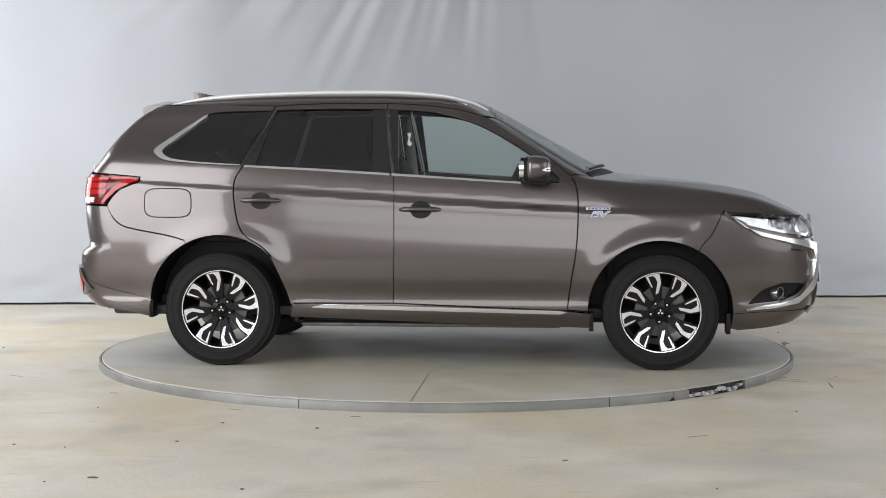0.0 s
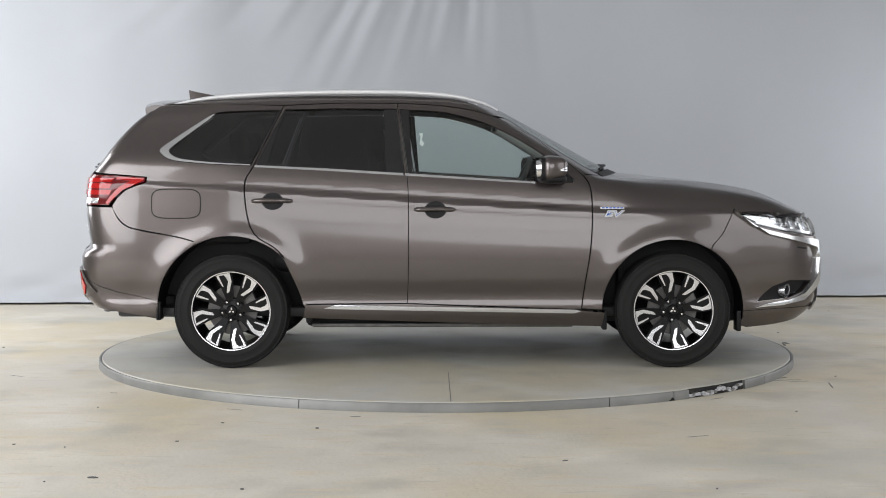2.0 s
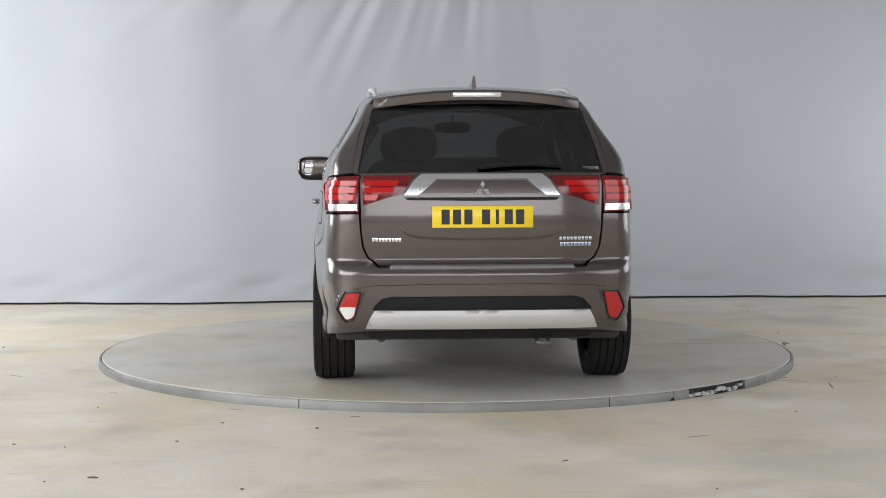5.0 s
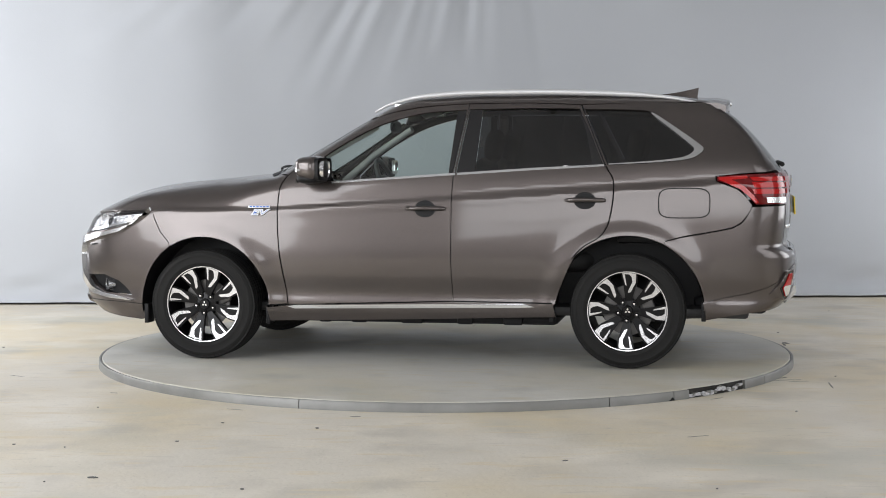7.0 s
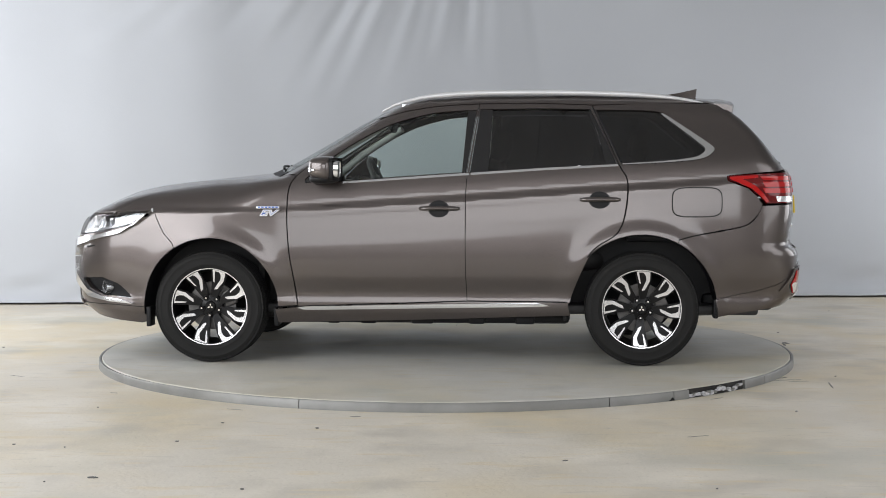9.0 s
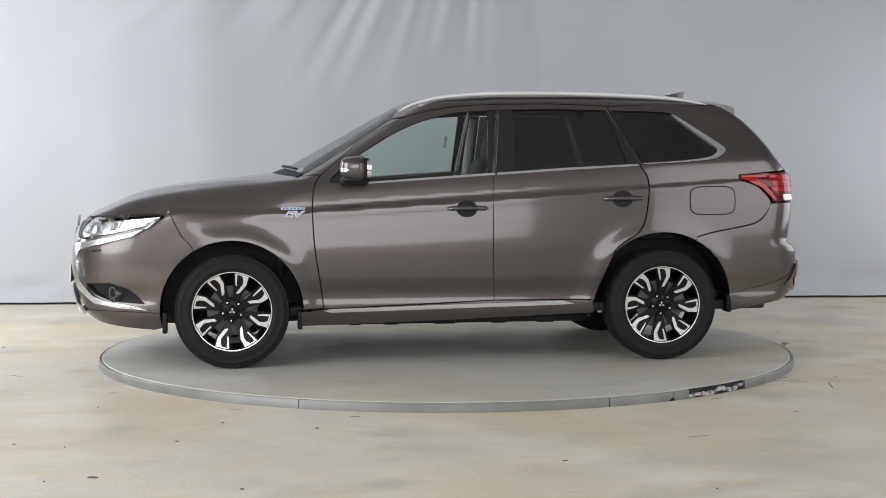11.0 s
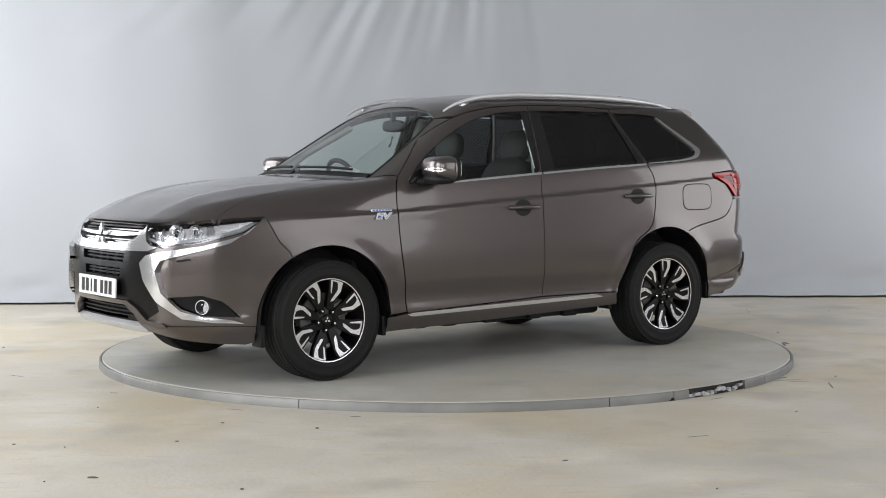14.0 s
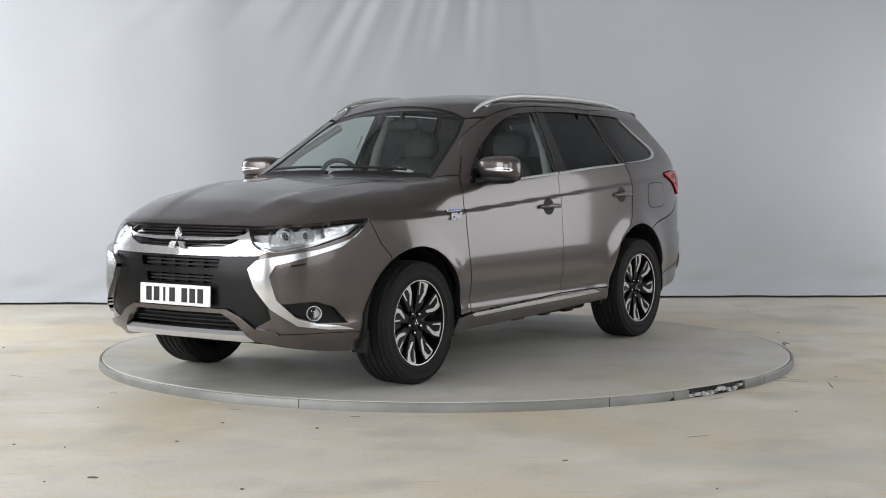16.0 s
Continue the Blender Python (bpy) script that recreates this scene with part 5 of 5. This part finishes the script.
def build_chips():
    """Paint chips and grit lying about on the concrete."""
    rng = random.Random(5)
    bm = bmesh.new()
    for i in range(70):
        x, y = rng.uniform(-4.4, 4.4), rng.uniform(-5.6, 3.2)
        if math.hypot(x, y) < 2.45:
            continue
        r = rng.choice((.003, .004, .005, .007, .014 if i % 9 == 0 else .005))
        k, a = rng.randint(5, 7), rng.uniform(0, 6.28)
        ring = [(x + r * rng.uniform(.5, 1.3) * math.cos(a + 6.283 * q / k) * 1.5, y + r * rng.uniform(.5, 1.2) * math.sin(a + 6.283 * q / k)) for q in range(k)]
        prism(bm, ring, lambda u, v, d: Vector((u, v, FLOOR_Z + .0005 + d)), .004)
    tagged(part("floor_grit", bm, IRON, flat=True), "dark paint chips and grit lying on the concrete", "grit", kind="stuff")


def build_scuffs():
    """Dark rubber marks and smears on the concrete beside the turntable."""
    rng = random.Random(8)
    bm = bmesh.new()
    for x, y, length, width, a in ((2.43, .60, .13, .035, 100), (2.40, .52, .16, .020, 85), (2.03, -1.14, .20, .012, 8), (2.10, -1.19, .12, .008, 4), (2.24, -1.36, .22, .012, 82),
                                   (2.02, -1.06, .10, .010, 35), (-1.86, -1.56, .05, .010, -20), (-.45, -2.34, .06, .014, 10), (-1.1, -2.12, .10, .007, -24), (1.5, -1.80, .10, .007, 38),
                                   (2.6, -1.9, .30, .006, 10), (2.9, -.6, .25, .006, 70), (-2.6, -.9, .14, .006, -35), (1.2, -2.9, .12, .006, 20)):
        k = 14
        m = pose(x, y, FLOOR_Z + .0006, 0, 0, a)
        ring = []
        for q in range(k):
            t = 2 * math.pi * q / k
            p = m @ Vector((length / 2 * math.cos(t) * rng.uniform(.8, 1.1), width / 2 * math.sin(t) * rng.uniform(.4, 1.3), 0))
            ring.append((p.x, p.y))
        prism(bm, ring, lambda u, v, d: Vector((u, v, FLOOR_Z + .0006 + d)), .0012)
    tagged(part("floor_scuffs", bm, SCUFF, flat=True), "dark rubber scuffs on the concrete round the turntable", "scuff marks", kind="stuff")


build_room()
build_chips()
build_scuffs()
build_ring()
disc = build_disc()
car = build_car()

TURN = [(0, -5.79), (.5, -4.35), (1, -3.0), (1.5, -1.75), (2, -.45), (2.5, .85), (2.75, 1.6), (2.85, 3.6), (3, 9.6), (3.25, 19.6), (3.5, 30.07), (4, 51.07), (4.5, 72.1), (5, 93.05), (5.2, 101.4),
        (5.6, 118.1), (6.0, 134.8), (6.4, 151.5), (6.7, 163.8), (6.8, 167.2), (6.9, 168.6), (7.1, 169.3), (7.3, 169.95), (7.5, 170.6), (8, 172.2), (8.5, 173.7), (9, 175.2), (9.5, 176.8), (9.8, 177.9), (9.95, 178.7), (10.1, 179.8),
        (10.5, 183.2), (11, 187.76), (11.5, 192.52), (12, 197.27), (12.5, 202.04), (13, 206.8), (13.5, 211.54), (14, 216.25), (14.5, 221.01), (15, 225.75), (15.5, 230.5), (16, 235.25)]
OFF_X, OFF_Y = .059, -.082


def motions():
    rows, spin = [], []
    for t, a in TURN:
        c, s = math.cos(radians(a)), math.sin(radians(a))
        rows.append((t, pose(c * OFF_X - s * OFF_Y, s * OFF_X + c * OFF_Y, 0, 0, 0, a)))
        spin.append((t, pose(RING_X, RING_Y, 0, 0, 0, a)))
    walk(car, rows)
    walk(disc, spin)


motions()
